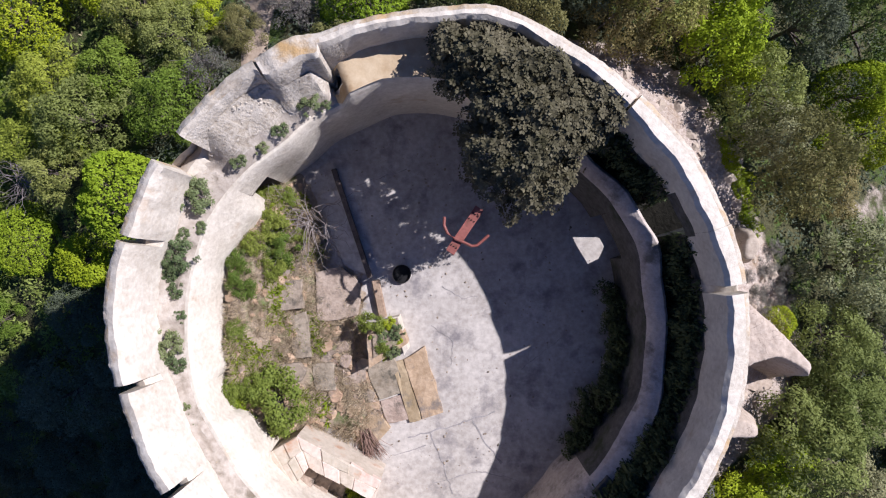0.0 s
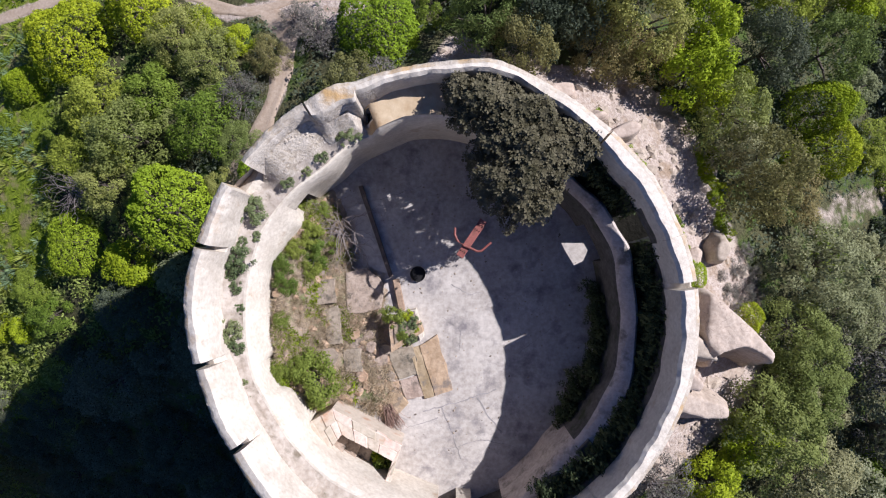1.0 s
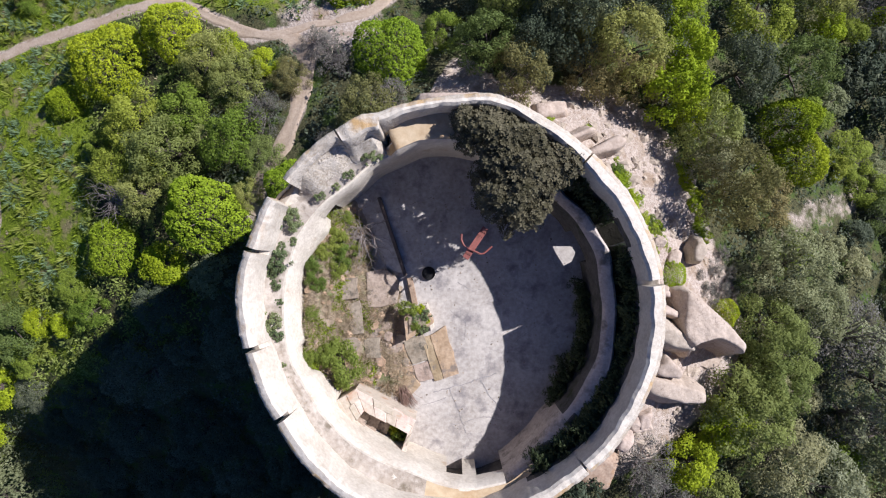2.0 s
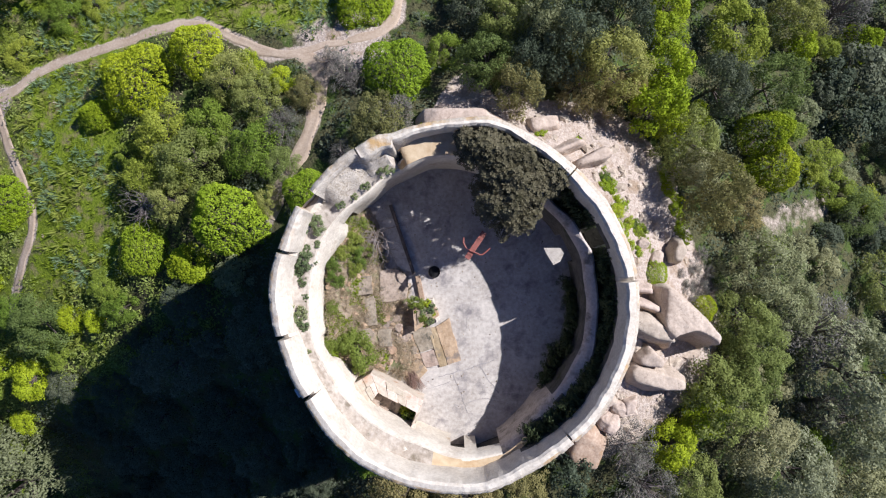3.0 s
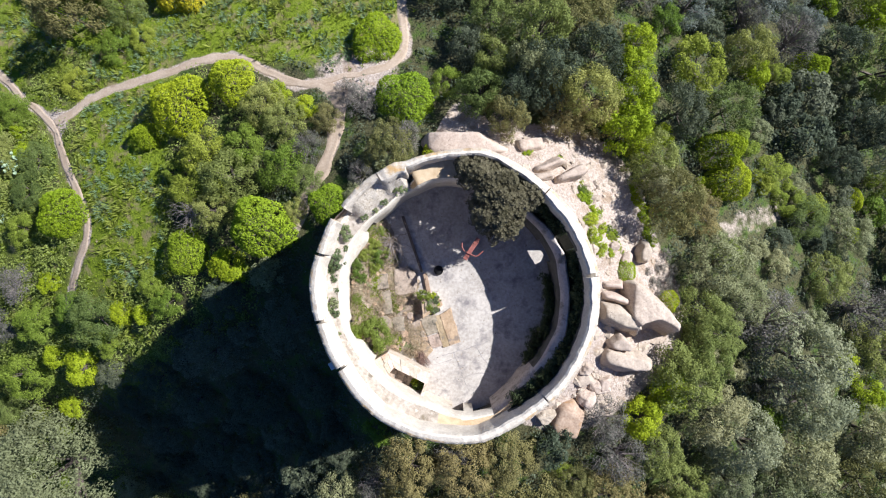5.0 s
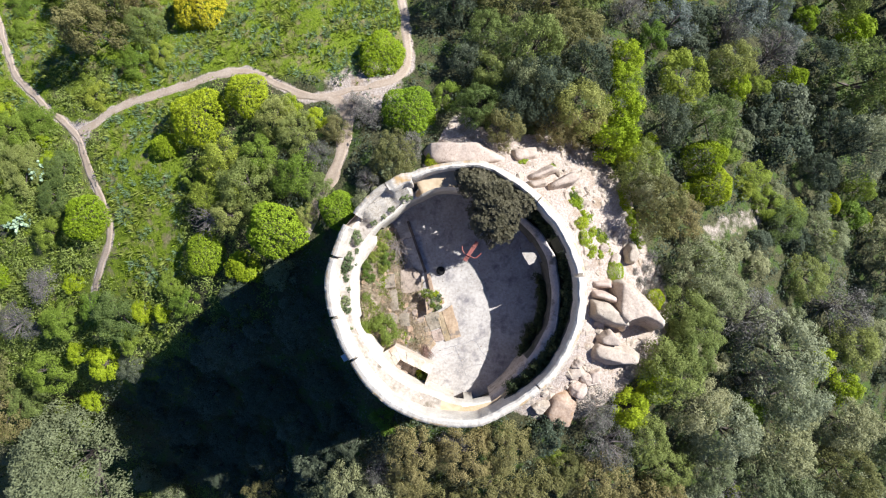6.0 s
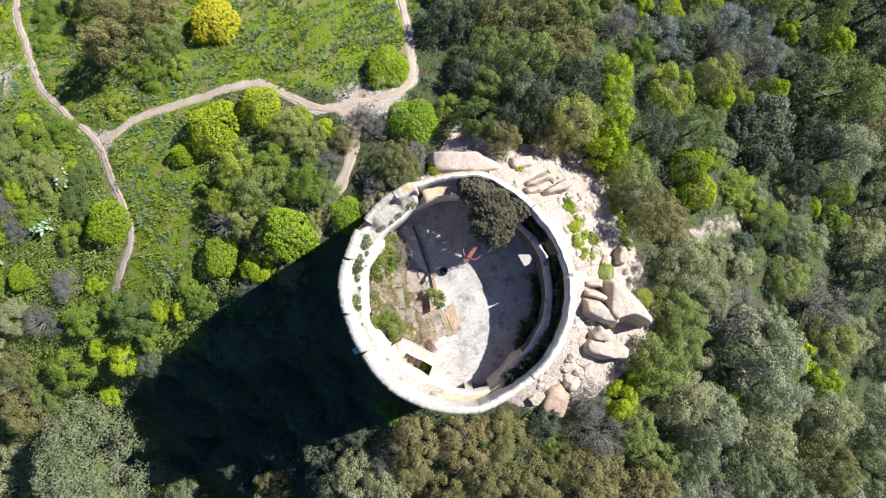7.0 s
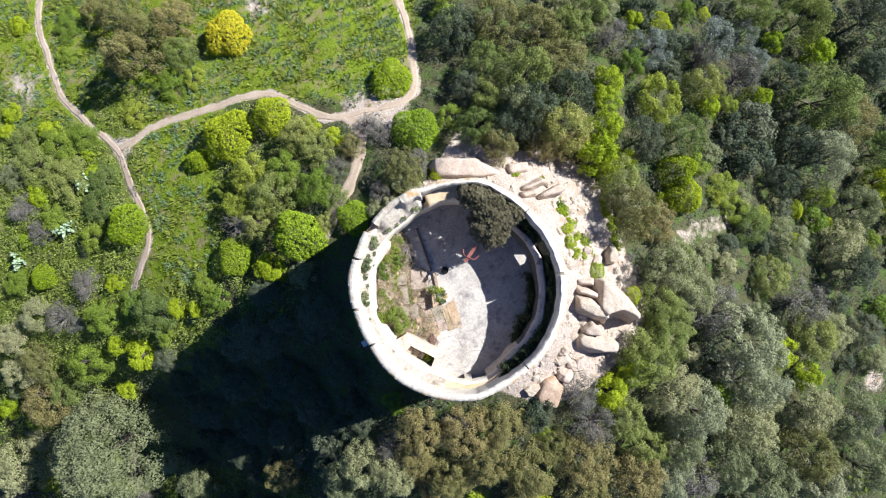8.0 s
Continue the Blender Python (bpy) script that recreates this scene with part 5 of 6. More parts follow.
def make_paving():
    """Broken paving stones that show through the straw."""
    rnd = random.Random(12)
    n = 0
    for row in range(6):
        for col in range(4):
            cx, cy = -3.0 + 0.44 * col + rnd.uniform(-0.06, 0.06) + 0.06 * row, -1.95 - 0.42 * row + rnd.uniform(-0.06, 0.06)
            if rnd.random() < 0.3 or inside_by(cx, cy, BED) < 0.05:
                continue
            k = rnd.randint(5, 7)
            pts = [(cx + rnd.uniform(0.15, 0.25) * math.cos(6.283 * i / k + 0.4), cy + rnd.uniform(0.14, 0.23) * math.sin(6.283 * i / k + 0.4)) for i in range(k)]
            ob = slab("paving_stone", pts, bed_z(cx, cy) + rnd.uniform(0.04, 0.09), 0.14, M_STONE if rnd.random() < 0.55 else M_SLAB, "broken paving stone bedded in dry soil and straw", 20 + n, "paving stone")
            tagged(ob, group="broken paving in the courtyard")
            n += 1


make_paving()


def make_plank():
    bm = bmesh.new()
    chip_box(bm, (0.20, 0.98, 0.16), (-1.60, -1.20, FLOOR + 0.09), radians(11), 0.1, 2)
    tagged(part("timber", bm, M_TIMBER), "short weathered timber lying on the floor", "timber")
    # added dark strip in place of the shaded groove at the slab's edge
    bm = bmesh.new()
    chip_box(bm, (0.13, 2.9, 0.10), (-2.30, 0.72, FLOOR + 0.10), radians(18.5), 0.1, 5)
    tagged(part("batten", bm, M_BARK), "long narrow dark strip in place of a shaded groove along the slab", "timber")


make_plank()


def make_planter():
    e = base("stone_block", -1.42, -2.20, FLOOR)
    bm = bmesh.new()
    pts = [(-0.42, 0.20), (0.28, 0.58), (0.58, -0.05), (-0.38, -0.66)]
    dense = []
    for (ax, ay), (bx, by) in zip(pts, pts[1:] + [pts[0]]):
        dense += [(ax + (bx - ax) * i / 5, ay + (by - ay) * i / 5) for i in range(5)]
    plate(bm, dense, 0.62, 0.66, 3.0, 0.07)
    part("body", bm, M_STONE, e)
    bm = bmesh.new()
    plate(bm, [(-0.28, 0.16), (0.22, 0.42), (0.42, 0.0), (-0.28, -0.45)], 0.66, 0.1, 5.0, 0.06)
    part("soil", bm, M_SOIL, e)
    tagged(e, "squat ochre stone block with soil and weeds on top", "stone block")


make_planter()
put_plant("leafy", -1.72, -1.80, 0.36, 3, 1.2, z=FLOOR + 0.45)
put_plant("lime", -1.30, -1.78, 0.2, 3, 0.8, z=FLOOR + 0.55)
put_plant("leafy", -1.45, -2.35, 0.24, 4, 1.0, z=FLOOR + 0.55)
put_plant("weed", -1.10, -1.95, 0.22, 1, 1.0, z=FLOOR + 0.6)
put_plant("weed", -1.22, -2.45, 0.2, 2, 1.0, z=FLOOR + 0.6)
put_plant("lime", -1.05, -2.2, 0.12, 1, 0.7, z=FLOOR + 0.6)
put_plant("weed", -1.5, -2.1, 0.2, 5, 0.8, z=FLOOR + 0.6)
put_plant("lime", -1.45, -2.62, 0.1, 2, 0.7, z=FLOOR + 0.5)

# ---- stair box ----


def make_stair_box():
    e = base("stair_box", -2.9, -5.6, FLOOR)
    outer = [(-4.24, -4.86), (-3.44, -4.37), (-1.45, -5.42), (-1.79, -6.53)]
    inner = [(-3.62, -5.70), (-3.17, -5.12), (-1.70, -5.85), (-1.94, -6.48)]
    ox, oy = 2.9, 5.6
    rnd = random.Random(4)
    for k in range(3):
        (ax, ay), (bx, by) = outer[k], outer[k + 1]
        (cx, cy), (dx, dy) = inner[k], inner[k + 1]
        n = max(3, int(math.hypot(bx - ax, by - ay) / 0.62))
        for f0, f1, count in ((0.0, 0.44, n), (0.45, 1.0, n + 1)):
            cuts = [0.0] + sorted((i + rnd.uniform(-0.25, 0.25)) / count for i in range(1, count)) + [1.0]
            for s, t in zip(cuts, cuts[1:]):
                s, t = s + 0.003, t - 0.003
                h = 1.12 + rnd.uniform(-0.014, 0.014)

                def at(u, f):
                    ex, ey, ix, iy = ax + (bx - ax) * u, ay + (by - ay) * u, cx + (dx - cx) * u, cy + (dy - cy) * u
                    return ex + (ix - ex) * f + ox, ey + (iy - ey) * f + oy

                bm = bmesh.new()
                plate(bm, [at(s, f0), at((s + t) / 2, f0), at(t, f0), at(t, f1), at((s + t) / 2, f1), at(s, f1)], h, 0.16, rnd.random() * 9, 0.035)
                part("coping_stone", bm, M_COPING, e)
        bm = bmesh.new()
        plate(bm, [(x + ox, y + oy) for x, y in ((ax, ay), (bx, by), (dx, dy), (cx, cy))], 1.10, 1.2, 1.0, 0.01)
        part("wall", bm, M_COPING, e)
    bm = bmesh.new()
    for i in range(4):
        chip_box(bm, (0.42, 0.85, 0.22), (-0.45 + 0.36 * i, 0.02 - 0.19 * i, 0.62 - 0.2 * i), radians(-27), 0.05, seed=i)
    part("stair", bm, M_SLAB, e)
    tagged(e, "stone-lined stairwell box with ochre coping stones", "stairwell")


make_stair_box()
put_plant("leafy", -2.05, -6.08, 0.36, 5, 1.9, z=FLOOR + 0.05)
put_plant("lime", -2.2, -5.95, 0.22, 2, 2.2, z=FLOOR + 0.05)

# ---- iron mast ----


def make_mast():
    e = base("iron_mast", 0.50, 0.44, FLOOR)
    ux, uy = 0.56, 0.83
    bm = bmesh.new()
    tube(bm, [(0, 0, 0), (0, 0, 2.70)], [0.055, 0.05], 12)
    part("post", bm, M_RED, e)
    bm = bmesh.new()
    chip_box(bm, (0.20, 1.12, 0.05), (0, 0, 2.74), -math.atan2(ux, uy), 0.02)
    top = part("plate", bm, M_RED, e, "flat plate of red oxide paint with bolt holes")
    for s in (-0.40, 0.26, 0.40):
        for w in (-0.06, 0.0, 0.06):
            bm = bmesh.new()
            p = Vector((ux * -s * -1 + uy * w, uy * s - ux * w, 2.765))
            tube(bm, [p, p + Vector((0, 0, 0.025))], [0.014, 0.012], 6)
            part("bolt", bm, M_DARK, top)
    bm = bmesh.new()
    pts = [(-0.42, 0.28), (-0.43, 0.10), (-0.36, -0.06), (-0.20, -0.18), (0.0, -0.26), (0.14, -0.33), (0.24, -0.32), (0.34, -0.24), (0.50, -0.10)]
    tube(bm, [(x, y, 2.80) for x, y in pts], [0.032] * len(pts), 8)
    part("handle_bar", bm, M_RED, e, "bent tubular bar painted red")
    tagged(e, "rusty red-painted iron mast with a flat plate and bent bar", "iron mast")


make_mast()


def make_drum():
    e = base("drum", -1.03, -0.57, FLOOR)
    bm = bmesh.new()
    n = 28
    prof = [(0.225, 0.0), (0.235, 0.04), (0.235, 0.11), (0.225, 0.13), (0.215, 0.13), (0.21, 0.11), (0.21, 0.06), (0.0, 0.06)]
    rings = [[bm.verts.new((r * math.cos(2 * math.pi * i / n), r * math.sin(2 * math.pi * i / n), z)) for i in range(n)] for r, z in prof[:-1]]
    for a, b in zip(rings, rings[1:]):
        for i in range(n):
            bm.faces.new((a[i], a[(i + 1) % n], b[(i + 1) % n], b[i]))
    bm.faces.new(rings[-1])
    # shallow cup; its near-black colour stands for the dark of a deep hole
    part("shell", bm, M_DARK, e)
    bm = bmesh.new()
    pts = [(0.25 * math.cos(2 * math.pi * i / n), 0.25 * math.sin(2 * math.pi * i / n)) for i in range(n)]
    plate(bm, pts, 0.025, 0.05, 0, 0.005)
    part("mortar_collar", bm, M_FLOOR, e)
    tagged(e, "round open pipe mouth set in the concrete floor, coloured black for depth", "pipe")


make_drum()


def make_bracket():
    bm = bmesh.new()
    chip_box(bm, (0.30, 0.34, 0.12), (*polar(210, 6.35)[:2], 10.4), radians(30), 0.03)
    chip_box(bm, (0.10, 0.10, 0.5), (*polar(210, 6.28)[:2], 10.2), radians(30), 0.03)
    tagged(part("bracket", bm, M_PIPE), "small whitish metal bracket on the outer wall", "bracket")


make_bracket()

# ---- shrubs and weeds in the tower ----
for i, (x, y, r, t) in enumerate([(-3.98, -3.66, 0.86, 1.0), (-4.6, 0.75, 0.3, 0.8), (-4.2, -0.35, 0.42, 0.8), (-3.6, 0.35, 0.3, 0.7), (-4.85, -0.2, 0.33, 0.8), (-3.9, 1.35, 0.3, 0.6), (-4.45, -3.25, 0.42, 1.0), (-5.0, -3.35, 0.42, 1.0), (-4.15, 0.62, 0.42, 1.0), (-3.95, 0.05, 0.50, 0.9), (-4.55, 0.20, 0.36, 0.9), (-4.35, 1.30, 0.40, 0.8), (-4.75, -0.75, 0.40, 0.8), (-4.9, -1.9, 0.30, 0.7)]):
    put_plant("leafy", x, y, r, i, t, z=bed_z(x, y), group="shrubs in the courtyard")
for i, (az, r, s) in enumerate([(151, 5.58, 0.42), (164, 5.42, 0.40), (184, 5.55, 0.36), (118, 5.28, 0.30), (172, 5.45, 0.2), (157, 5.3, 0.16), (199, 5.5, 0.17), (127, 5.2, 0.22), (133, 5.15, 0.18), (168, 5.6, 0.24), (160, 5.62, 0.2), (178, 5.3, 0.16), (188, 5.42, 0.26), (194, 5.6, 0.14), (204, 5.45, 0.14), (139, 5.3, 0.2), (115, 5.15, 0.16), (237, 5.6, 0.12), (225, 5.55, 0.12), (247, 5.62, 0.1), (108, 5.2, 0.12)]):
    x, y, _ = polar(az, r)
    put_plant("weed", x, y, s, i, 1.1, z=10.42 + heap_z(az, (r - 5.02) / 0.8), group="weeds on the walkway")
def make_trench():
    """Earth that fills the roofless part of the corridor."""
    verts, faces = [], []
    azs = span(-70, 76, 1.5)
    K = 6
    for az in azs:
        a, b = ring_r(az) + 0.35, table(R_OUT, az) - table(THICK, az) + 0.15
        near = math.exp(-((az - 22.5) / 7) ** 2)
        for k in range(K):
            r = a + (b - a) * k / (K - 1)
            verts.append(polar(az, r, 9.55 - 1.15 * near + wob(r * 2, az * 0.2, 6, 0.2)))
    for i in range(len(azs) - 1):
        for k in range(K - 1):
            q = i * K + k
            faces.append((q, q + 1, q + K + 1, q + K))
    tagged(link("trench_soil", raw("trench_soil", verts, faces), M_LITTER_SHADE, smooth=True), "earth and leaf litter filling the roofless corridor, coloured near black for shade", "soil", kind="structure")


make_trench()
trench = np.random.default_rng(31)
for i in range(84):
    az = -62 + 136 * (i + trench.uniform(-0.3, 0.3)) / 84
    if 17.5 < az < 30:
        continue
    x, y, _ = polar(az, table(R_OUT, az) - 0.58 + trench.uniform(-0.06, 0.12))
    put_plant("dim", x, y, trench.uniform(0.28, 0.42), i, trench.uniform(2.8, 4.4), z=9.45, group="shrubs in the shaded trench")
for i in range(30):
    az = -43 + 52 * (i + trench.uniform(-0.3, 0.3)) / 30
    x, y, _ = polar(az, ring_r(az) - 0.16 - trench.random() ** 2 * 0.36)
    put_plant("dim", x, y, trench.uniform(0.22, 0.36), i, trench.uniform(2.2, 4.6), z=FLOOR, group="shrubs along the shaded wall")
put_plant("lime", *polar(-56.5, 5.45)[:2], 0.34, 1, 2.6, z=FLOOR)


def dead_branches(x, y, z, r, seed, label):
    g = np.random.default_rng(seed)
    bm = bmesh.new()
    for _ in range(38):
        a = g.uniform(0, 2 * math.pi)
        p = Vector((g.uniform(-0.3, 0.3) * r, g.uniform(-0.3, 0.3) * r, 0.05))
        pts, rad = [p], [0.014]
        for k in range(4):
            a += g.normal(0, 0.5)
            p = p + Vector((math.cos(a) * r * 0.28, math.sin(a) * r * 0.28, g.uniform(-0.05, 0.16)))
            pts.append(p)
            rad.append(0.015 - 0.003 * (k + 1))
            if k > 0:
                b = a + g.choice([-1, 1]) * 0.7
                tube(bm, [p, p + Vector((math.cos(b) * r * 0.25, math.sin(b) * r * 0.25, 0.08))], [0.007, 0.003], 4)
        tube(bm, pts, rad, 5)
    ob = part("brushwood", bm, M_TWIG)
    ob.matrix_world = pose(x, y, z)
    tagged(ob, label, "brushwood")


dead_branches(-3.35, 0.85, 8.35, 0.95, 1, "tangle of dead grey branches among green weeds")


def brush_fan(x, y, z, way, length, seed, label):
    """Dry stalks pulled up and dropped in one heap, all lying one way."""
    g = np.random.default_rng(seed)
    bm = bmesh.new()
    for _ in range(70):
        a = way + g.normal(0, 0.22)
        p = Vector((g.normal(0, 0.07), g.normal(0, 0.05), g.uniform(0.03, 0.2)))
        pts = [p]
        for _ in range(4):
            a += g.normal(0, 0.16)
            p = p + Vector((math.cos(a), math.sin(a), 0)) * length * g.uniform(0.16, 0.3) + Vector((0, 0, g.uniform(-0.05, 0.025)))
            p.z = max(0.02, p.z)
            pts.append(p)
        tube(bm, pts, [0.011, 0.010, 0.008, 0.006, 0.003], 4)
    ob = part("brushwood", bm, M_STALK)
    ob.matrix_world = pose(x, y, z)
    tagged(ob, label, "brushwood")


brush_fan(-1.95, -4.52, 8.03, radians(-71), 0.85, 2, "heap of dry reddish stalks dropped on the concrete floor")
dead_branches(-17.0, 3.0, -0.6, 1.1, 3, "bleached dead branches on top of a shrub")

# ---- dark blocks added in place of shaded recesses in the ring wall ----
for az, r, turn in ((-43.0, ring_r(-43.0) + 0.32, 0), (-56.0, ring_r(-56.0) + 0.24, 0)):
    bm = bmesh.new()
    chip_box(bm, (0.27, 0.46, 0.16), polar(az, r, 10.05 + wob(az * 0.08, 2, 7, 0.16)), radians(az + turn * 0.3), 0.08, seed=az)
    tagged(part("stone_block", bm, M_DARK_STONE), "dark block in place of a recess in the ring wall", "stone block")

put_plant("weed", *polar(-50, 5.52)[:2], 0.34, 3, 1.6, z=10.0)
put_plant("small_lime", *polar(-46, 5.6)[:2], 0.24, 3, 1.2, z=10.0)
put_plant("grey", *polar(-62, 5.6)[:2], 0.3, 2, 1.2, z=9.6)

# ---- cracks and joints in the concrete ----


def crack(pts, wide, seed):
    bm = bmesh.new()
    line = []
    for (ax, ay), (bx, by) in zip(pts, pts[1:]):
        n = max(2, int(math.hypot(bx - ax, by - ay) / 0.09))
        line += [(ax + (bx - ax) * i / n, ay + (by - ay) * i / n) for i in range(n)]
    line.append(pts[-1])
    prev = None
    for i, (x, y) in enumerate(line):
        x += wob(x * 6, y * 6, seed, 0.05) + wob(x * 19, y * 19, seed, 0.02)
        y += wob(y * 6, x * 6, seed + 4, 0.05) + wob(y * 19, x * 19, seed, 0.02)
        w = wide * (0.35 + abs(noise.noise(Vector((x * 4, y * 4, seed)))) * 1.8)
        d = Vector((pts[-1][0] - pts[0][0], pts[-1][1] - pts[0][1], 0)).normalized()
        nrm = Vector((-d.y, d.x, 0)) * w / 2
        z = FLOOR + wob(x * 0.7, y * 0.7, 3, 0.03) + 0.008
        pair = (bm.verts.new(Vector((x, y, z)) + nrm), bm.verts.new(Vector((x, y, z)) - nrm))
        if prev:
            bm.faces.new((prev[0], prev[1], pair[1], pair[0]))
        prev = pair
    tagged(part("floor_joint", bm, M_JOINT), "dirty open joint in the concrete floor", "joint", kind="structure")


M_JOINT = material("joint_dirt", (0.21, 0.19, 0.175), (0.35, 0.325, 0.31), 14, 3, 1.0, 0.3)
for k, (pts, w) in enumerate([
        ([(-0.9, -4.75), (0.2, -4.45), (1.35, -4.1)], 0.05), ([(0.75, -4.3), (1.05, -4.8), (1.5, -5.4)], 0.06), ([(-0.35, -4.6), (0.0, -5.4), (0.25, -6.2)], 0.03),
        ([(-1.3, -5.2), (-0.4, -4.95)], 0.03), ([(0.0, -0.9), (0.5, -1.2), (0.9, -1.15)], 0.018), ([(-0.3, -1.9), (0.3, -2.3), (0.2, -2.9)], 0.014),
        ([(-2.2, 1.7), (-0.9, 2.1)], 0.025), ([(2.0, -3.0), (3.0, -2.2)], 0.02), ([(-0.2, -5.9), (0.9, -5.6), (1.9, -5.8)], 0.025)]):
    crack(pts, w, k * 3.1)

# ---- loose cover ----


def blades(name, spots, length, width, per, mat_, label, seed, lean=0.6, category="grass"):
    """Tufts of narrow blades, joined."""
    g = np.random.default_rng(seed)
    n = len(spots) * per
    c = np.repeat(np.array(spots), per, axis=0)
    a = g.uniform(0, 2 * math.pi, n)
    ln = length * g.uniform(0.5, 1.25, n) * np.repeat(g.uniform(0.7, 1.3, len(spots)), per)
    tilt = g.uniform(0.15, lean, n) * math.pi / 2
    d = np.stack([np.cos(a) * np.sin(tilt), np.sin(a) * np.sin(tilt), np.cos(tilt)], 1)
    side = np.stack([-np.sin(a), np.cos(a), np.zeros(n)], 1) * width * 0.5
    root = c + np.stack([np.cos(a), np.sin(a), np.zeros(n)], 1) * length * 0.08
    mid = root + d * ln[:, None] * 0.55
    tip = root + d * ln[:, None] * 0.95 - np.array([0, 0, 1]) * (ln * 0.25 * np.sin(tilt))[:, None]
    v = np.stack([root - side * 0.7, root + side * 0.7, mid + side, mid - side, tip], 1).reshape(-1, 3)
    k = np.arange(n) * 5
    f = np.concatenate([np.stack([k, k + 1, k + 2, k + 3], 1), np.stack([k + 3, k + 2, k + 4, k + 4], 1)])
    faces = [tuple(q[:4]) if q[2] != q[3] else tuple(q[:3]) for q in f.tolist()]
    tagged(link(name, raw(name, v, faces), mat_), label, category, kind="stuff")


def scatter(n, seed, x0, x1, y0, y1, keep):
    g = np.random.default_rng(seed)
    x, y = g.uniform(x0, x1, n), g.uniform(y0, y1, n)
    ok = keep(x, y, g)
    x, y = x[ok], y[ok]
    return np.stack([x, y, ground_z(x, y) - 0.02], 1)


def off_paths(x, y, d):
    return np.minimum.reduce([away(x, y, p) for p in (PATH_WEST, PATH_NORTH, PATH_TOWER)]) > d


def off_tower(x, y):
    return np.hypot(x - CX, y - CY) > 8.2


lump = np.vectorize(lambda x, y: noise.noise(Vector((x * 0.45, y * 0.45, 3.0))))
blades("meadow_grass", scatter(9000, 1, -45, 0, -6, 32, lambda x, y, g: (meadow(x, y) > g.random(len(x))) & off_paths(x, y, 0.45) & off_tower(x, y)), 0.30, 0.035, 9, L_GRASS, "bright green spring grass between the footpaths", 1)
blades("asphodel_tufts", scatter(8200, 2, -45, 0, -6, 32, lambda x, y, g: (meadow(x, y) > 0.6) & (lump(x, y) > -0.12) & off_paths(x, y, 0.6) & off_tower(x, y)), 0.42, 0.034, 18, L_TUFT, "tufts of strap-leaved grey-green asphodel in the grass", 2)
blades("meadow_weeds", scatter(5200, 15, -45, 0, -6, 32, lambda x, y, g: (meadow(x, y) > 0.3) & (lump(x * 0.8 + 7, y * 0.8) > 0.04) & off_paths(x, y, 0.7) & off_tower(x, y)), 0.62, 0.06, 13, L_LEAFY, "tall leafy green weeds in the meadow", 15, 0.8, "weeds")
blades("dry_grass", scatter(2600, 3, -45, 45, -28, 32, lambda x, y, g: (np.maximum(bare(x, y) * 0.35, 0.10) > g.random(len(x))) & off_paths(x, y, 0.5) & off_tower(x, y)), 0.25, 0.03, 10, L_STRAW, "sparse straw-coloured dry grass on the slope", 3)
g4 = np.random.default_rng(4)
bed_pts = [(x, y, bed_z(x, y)) for x, y in zip(g4.uniform(-5.5, -1.4, 4200), g4.uniform(-5.1, 2.0, 4200)) if inside_by(x, y, BED) > 0.08]
blades("bed_straw", [p for p in bed_pts[:2600] if lump(p[0] * 3.5, p[1] * 3.5) > -0.18], 0.26, 0.008, 14, L_STRAW, "dry straw and stalks over the courtyard soil", 4, 0.9)
blades("bed_weeds", [p for p in bed_pts[800:] if p[0] < -2.9 and lump(p[0] * 3, p[1] * 3) > 0.06], 0.17, 0.028, 12, L_GRASS, "low green weeds over the courtyard soil", 5, 0.9)


walk_straw = [(*polar(a, table(R_RING, a) + 0.38 + 0.5 * q)[:2], 10.44) for a, q in zip(g4.uniform(112, 235, 420), g4.random(420)) if lump(a * 0.25, q) > -0.15]
blades("walkway_straw", walk_straw, 0.16, 0.007, 12, L_STRAW, "dry straw caught on the broken walkway", 14, 0.9)


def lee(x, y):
    """Where the tower's shadow falls; undergrowth leaves are darkened here."""
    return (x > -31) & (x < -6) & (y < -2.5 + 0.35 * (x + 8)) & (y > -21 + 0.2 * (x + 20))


def scrub(lo, hi, n_all, seed, mat_, label, dark=False):
    """Low dense undergrowth between the trees."""
    g = np.random.default_rng(seed)
    x, y = g.uniform(lo, hi, n_all), g.uniform(-30, 30, n_all)
    # the darkened undergrowth fills the tower's shadow and the ground further east
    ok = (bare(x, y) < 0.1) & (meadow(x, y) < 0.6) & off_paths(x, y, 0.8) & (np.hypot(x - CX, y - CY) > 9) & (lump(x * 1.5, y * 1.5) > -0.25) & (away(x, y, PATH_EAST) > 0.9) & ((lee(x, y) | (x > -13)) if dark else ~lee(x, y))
    x, y = x[ok], y[ok]
    z = ground_z(x, y)
    per = 18
    n = len(x) * per
    c = np.repeat(np.stack([x, y, z], 1), per, 0)
    d = g.normal(0, 1, (n, 3))
    d[:, 2] = np.abs(d[:, 2])
    d /= np.linalg.norm(d, axis=1, keepdims=True)
    size = np.repeat(g.uniform(0.25, 0.7, len(x)), per)
    p = c + d * size[:, None] * np.array([1, 1, 1.1])
    v, f = leaves(p, d + np.array([0.1, 0.05, 0.6]), 0.19, 0.10, g)
    tagged(link("scrub", raw("scrub", v, f), mat_), label, "scrub", kind="stuff")


scrub(-56, -13, 12500, 6, L_SCRUB, "low yellow-green scrub between the bushes")
scrub(-32, 46, 13500, 7, L_HOLM_SHADE, "evergreen undergrowth between the trees, leaves darkened for shade", True)


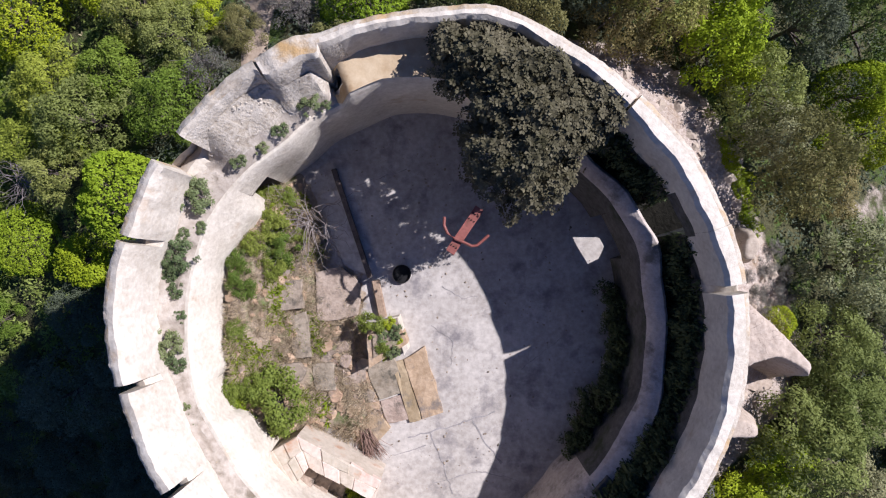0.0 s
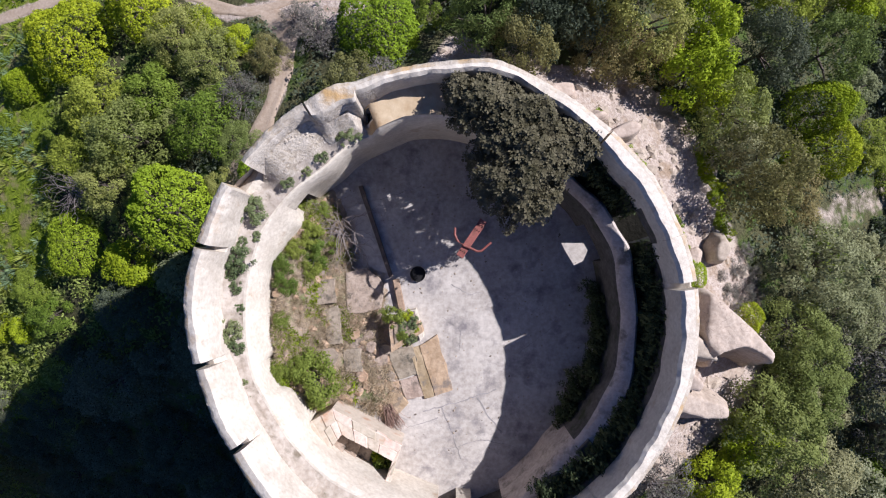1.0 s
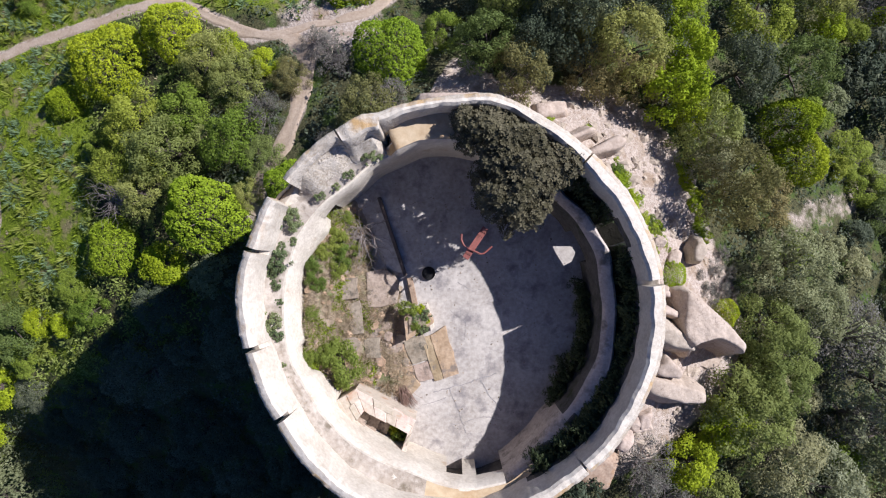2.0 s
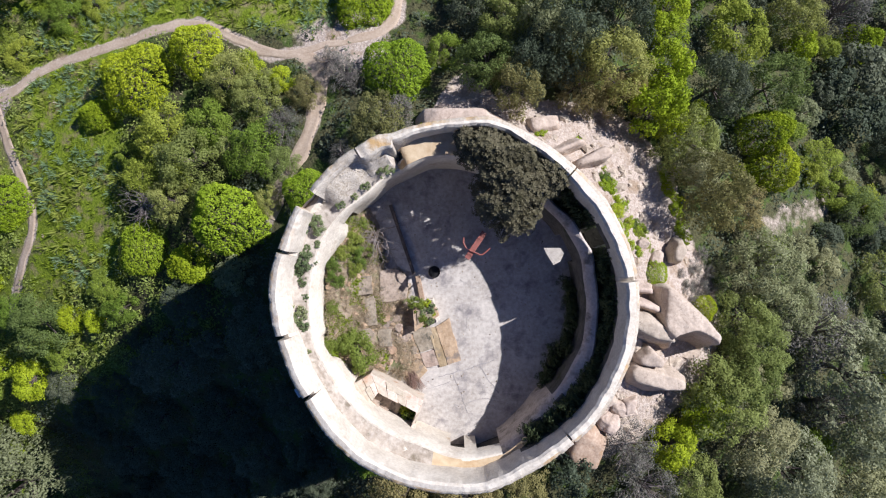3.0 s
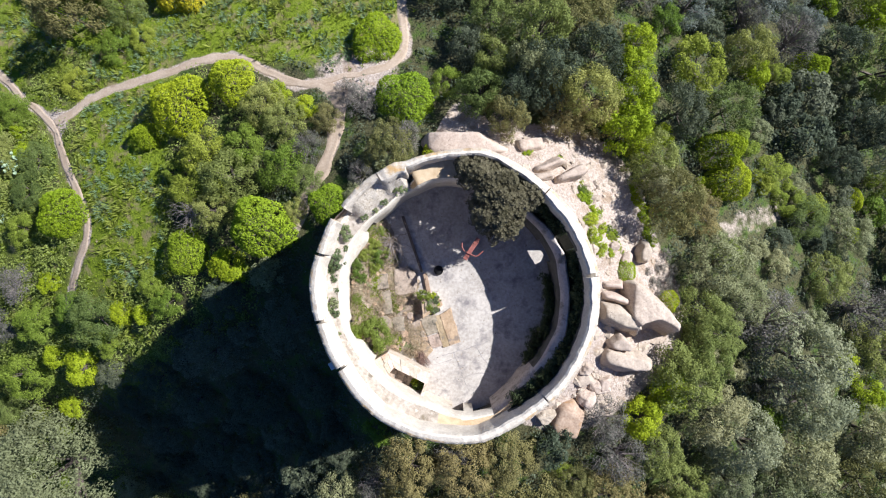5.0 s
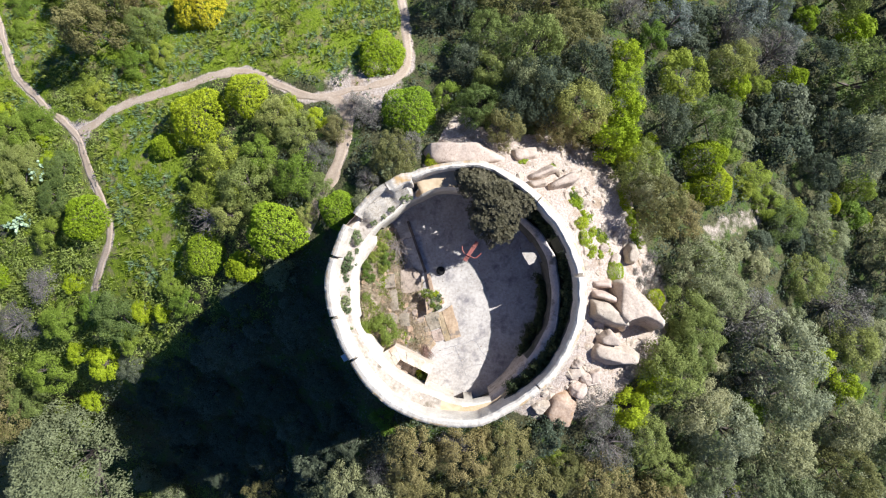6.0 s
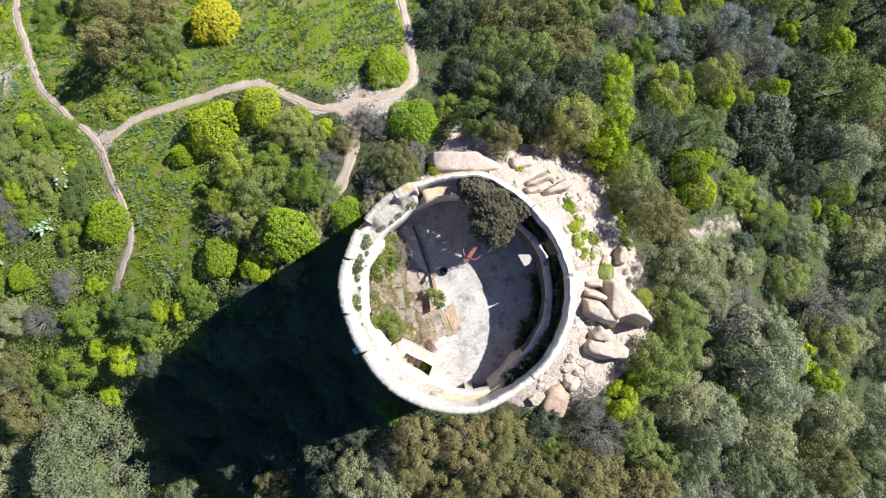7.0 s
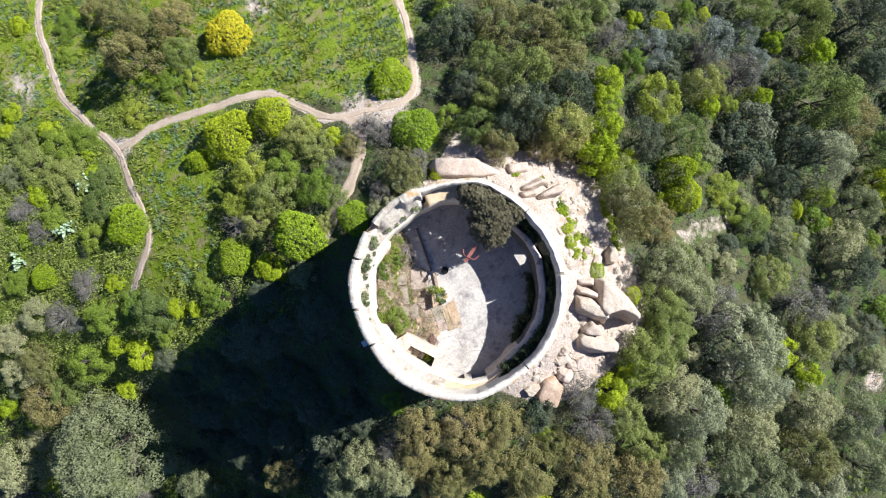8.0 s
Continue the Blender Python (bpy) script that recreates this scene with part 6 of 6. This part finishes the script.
def stones(name, pts, lo, hi, mat_, label, seed):
    """Loose broken stones, joined."""
    g = np.random.default_rng(seed)
    oct_v = np.array([(1, 0, 0), (0, 1, 0), (-1, 0, 0), (0, -1, 0), (0, 0, 0.7), (0, 0, -0.7), (0.7, 0.7, 0.3), (-0.7, 0.7, 0.25), (-0.7, -0.7, 0.3), (0.7, -0.7, 0.2)])
    oct_f = [(0, 6, 4), (6, 1, 4), (1, 7, 4), (7, 2, 4), (2, 8, 4), (8, 3, 4), (3, 9, 4), (9, 0, 4), (6, 0, 5), (1, 6, 5), (7, 1, 5), (2, 7, 5), (8, 2, 5), (3, 8, 5), (9, 3, 5), (0, 9, 5)]
    vs, fs = [], []
    for x, y, z in pts:
        s = lo + (hi - lo) * g.random() ** 3
        a = g.uniform(0, 6.28)
        q = oct_v * g.uniform(0.6, 1.2, (10, 3)) * s * np.array([1.2, 0.85, 0.7])
        q = np.stack([q[:, 0] * math.cos(a) - q[:, 1] * math.sin(a), q[:, 0] * math.sin(a) + q[:, 1] * math.cos(a), q[:, 2]], 1) + (x, y, z + 0.2 * s)
        k = len(vs)
        vs += q.tolist()
        fs += [(a_ + k, b_ + k, c_ + k) for a_, b_, c_ in oct_f]
    tagged(link(name, raw(name, vs, fs), mat_), label, "stones", kind="stuff")


apron = scatter(9000, 8, -10, 17, -14, 12, lambda x, y, g: (bare(x, y) > 0.5) & (g.random(len(x)) < 0.45) & (np.hypot(x - CX, y - CY) > 7.2))
stones("rubble_stones", apron, 0.03, 0.34, M_ROCK, "loose pale stones and rubble at the tower's foot", 9)
g10 = np.random.default_rng(10)
stones("bed_rubble", bed_pts[::6], 0.03, 0.16, M_STONE, "broken stones in the courtyard soil", 11)
walk_pts = [(*polar(a, table(R_RING, a) + 0.35 + q * 0.5)[:2], 10.42 + heap_z(a, 0.25 + q * 0.66)) for a, q in zip(g10.uniform(112, 262, 1300), g10.random(1300))]
stones("walkway_rubble", walk_pts, 0.02, 0.11, M_RIM, "crumbled mortar and pebbles on the walkway", 12)
nw_pts = [(*polar(a, table(R_RING, a) + 0.16 + q * 0.76)[:2], 10.45 + 0.1 * q * q + heap_z(a, q)) for a, q in zip(g10.uniform(106, 142, 900), g10.random(900))]
stones("parapet_rubble", nw_pts, 0.012, 0.065, M_RUBBLE, "fallen pale masonry along the broken parapet", 16)
floor_pts = [(*polar(a, 4.6 * math.sqrt(q))[:2], FLOOR) for a, q in zip(g10.uniform(0, 360, 800), g10.random(800))]
stones("floor_pebbles", [p for p in floor_pts if inside_by(p[0], p[1], BED) < -0.1], 0.008, 0.035, M_SLAB, "small pebbles and debris on the concrete floor", 13)


# ---- prickly pears ----
def cactus(x, y, r, seed):
    g = np.random.default_rng(seed)
    e = base("prickly_pear", x, y, float(ground_z(x, y)))

    def pad(p, d, size, depth):
        bm = bmesh.new()
        bmesh.ops.create_icosphere(bm, subdivisions=2, radius=1.0)
        up = Vector(d).normalized()
        side = up.orthogonal().normalized()
        side = Matrix.Rotation(g.uniform(0, 6.28), 3, up) @ side
        nor = up.cross(side)
        for v in bm.verts:
            w = 0.62 + 0.2 * v.co.z
            v.co = Vector(p) + up * (v.co.z + 0.9) * size + side * v.co.x * size * w + nor * v.co.y * size * 0.13
        part("pad", bm, L_CACTUS, e, smooth=True)
        if depth:
            for _ in range(3):
                a = Vector(p) + up * size * g.uniform(1.3, 1.8) + side * size * g.uniform(-0.5, 0.5)
                pad(a, up + Vector(g.normal(0, 0.55, 3)), size * g.uniform(0.75, 0.95), depth - 1)

    for _ in range(int(4 + r * 4)):
        a, q = g.uniform(0, 6.28), g.random() * r * 0.8
        pad((q * math.cos(a), q * math.sin(a), -0.05), (g.normal(0, 0.4), g.normal(0, 0.4), 1), g.uniform(0.17, 0.24), 2)
    tagged(e, "pale green prickly pear cactus with flat oval pads", "cactus")


for i, (x, y, r) in enumerate([(-34.4, 3.1, 1.2), (-32.4, 7.0, 0.6), (-40.0, 0.5, 0.9)]):
    cactus(x, y, r, i)
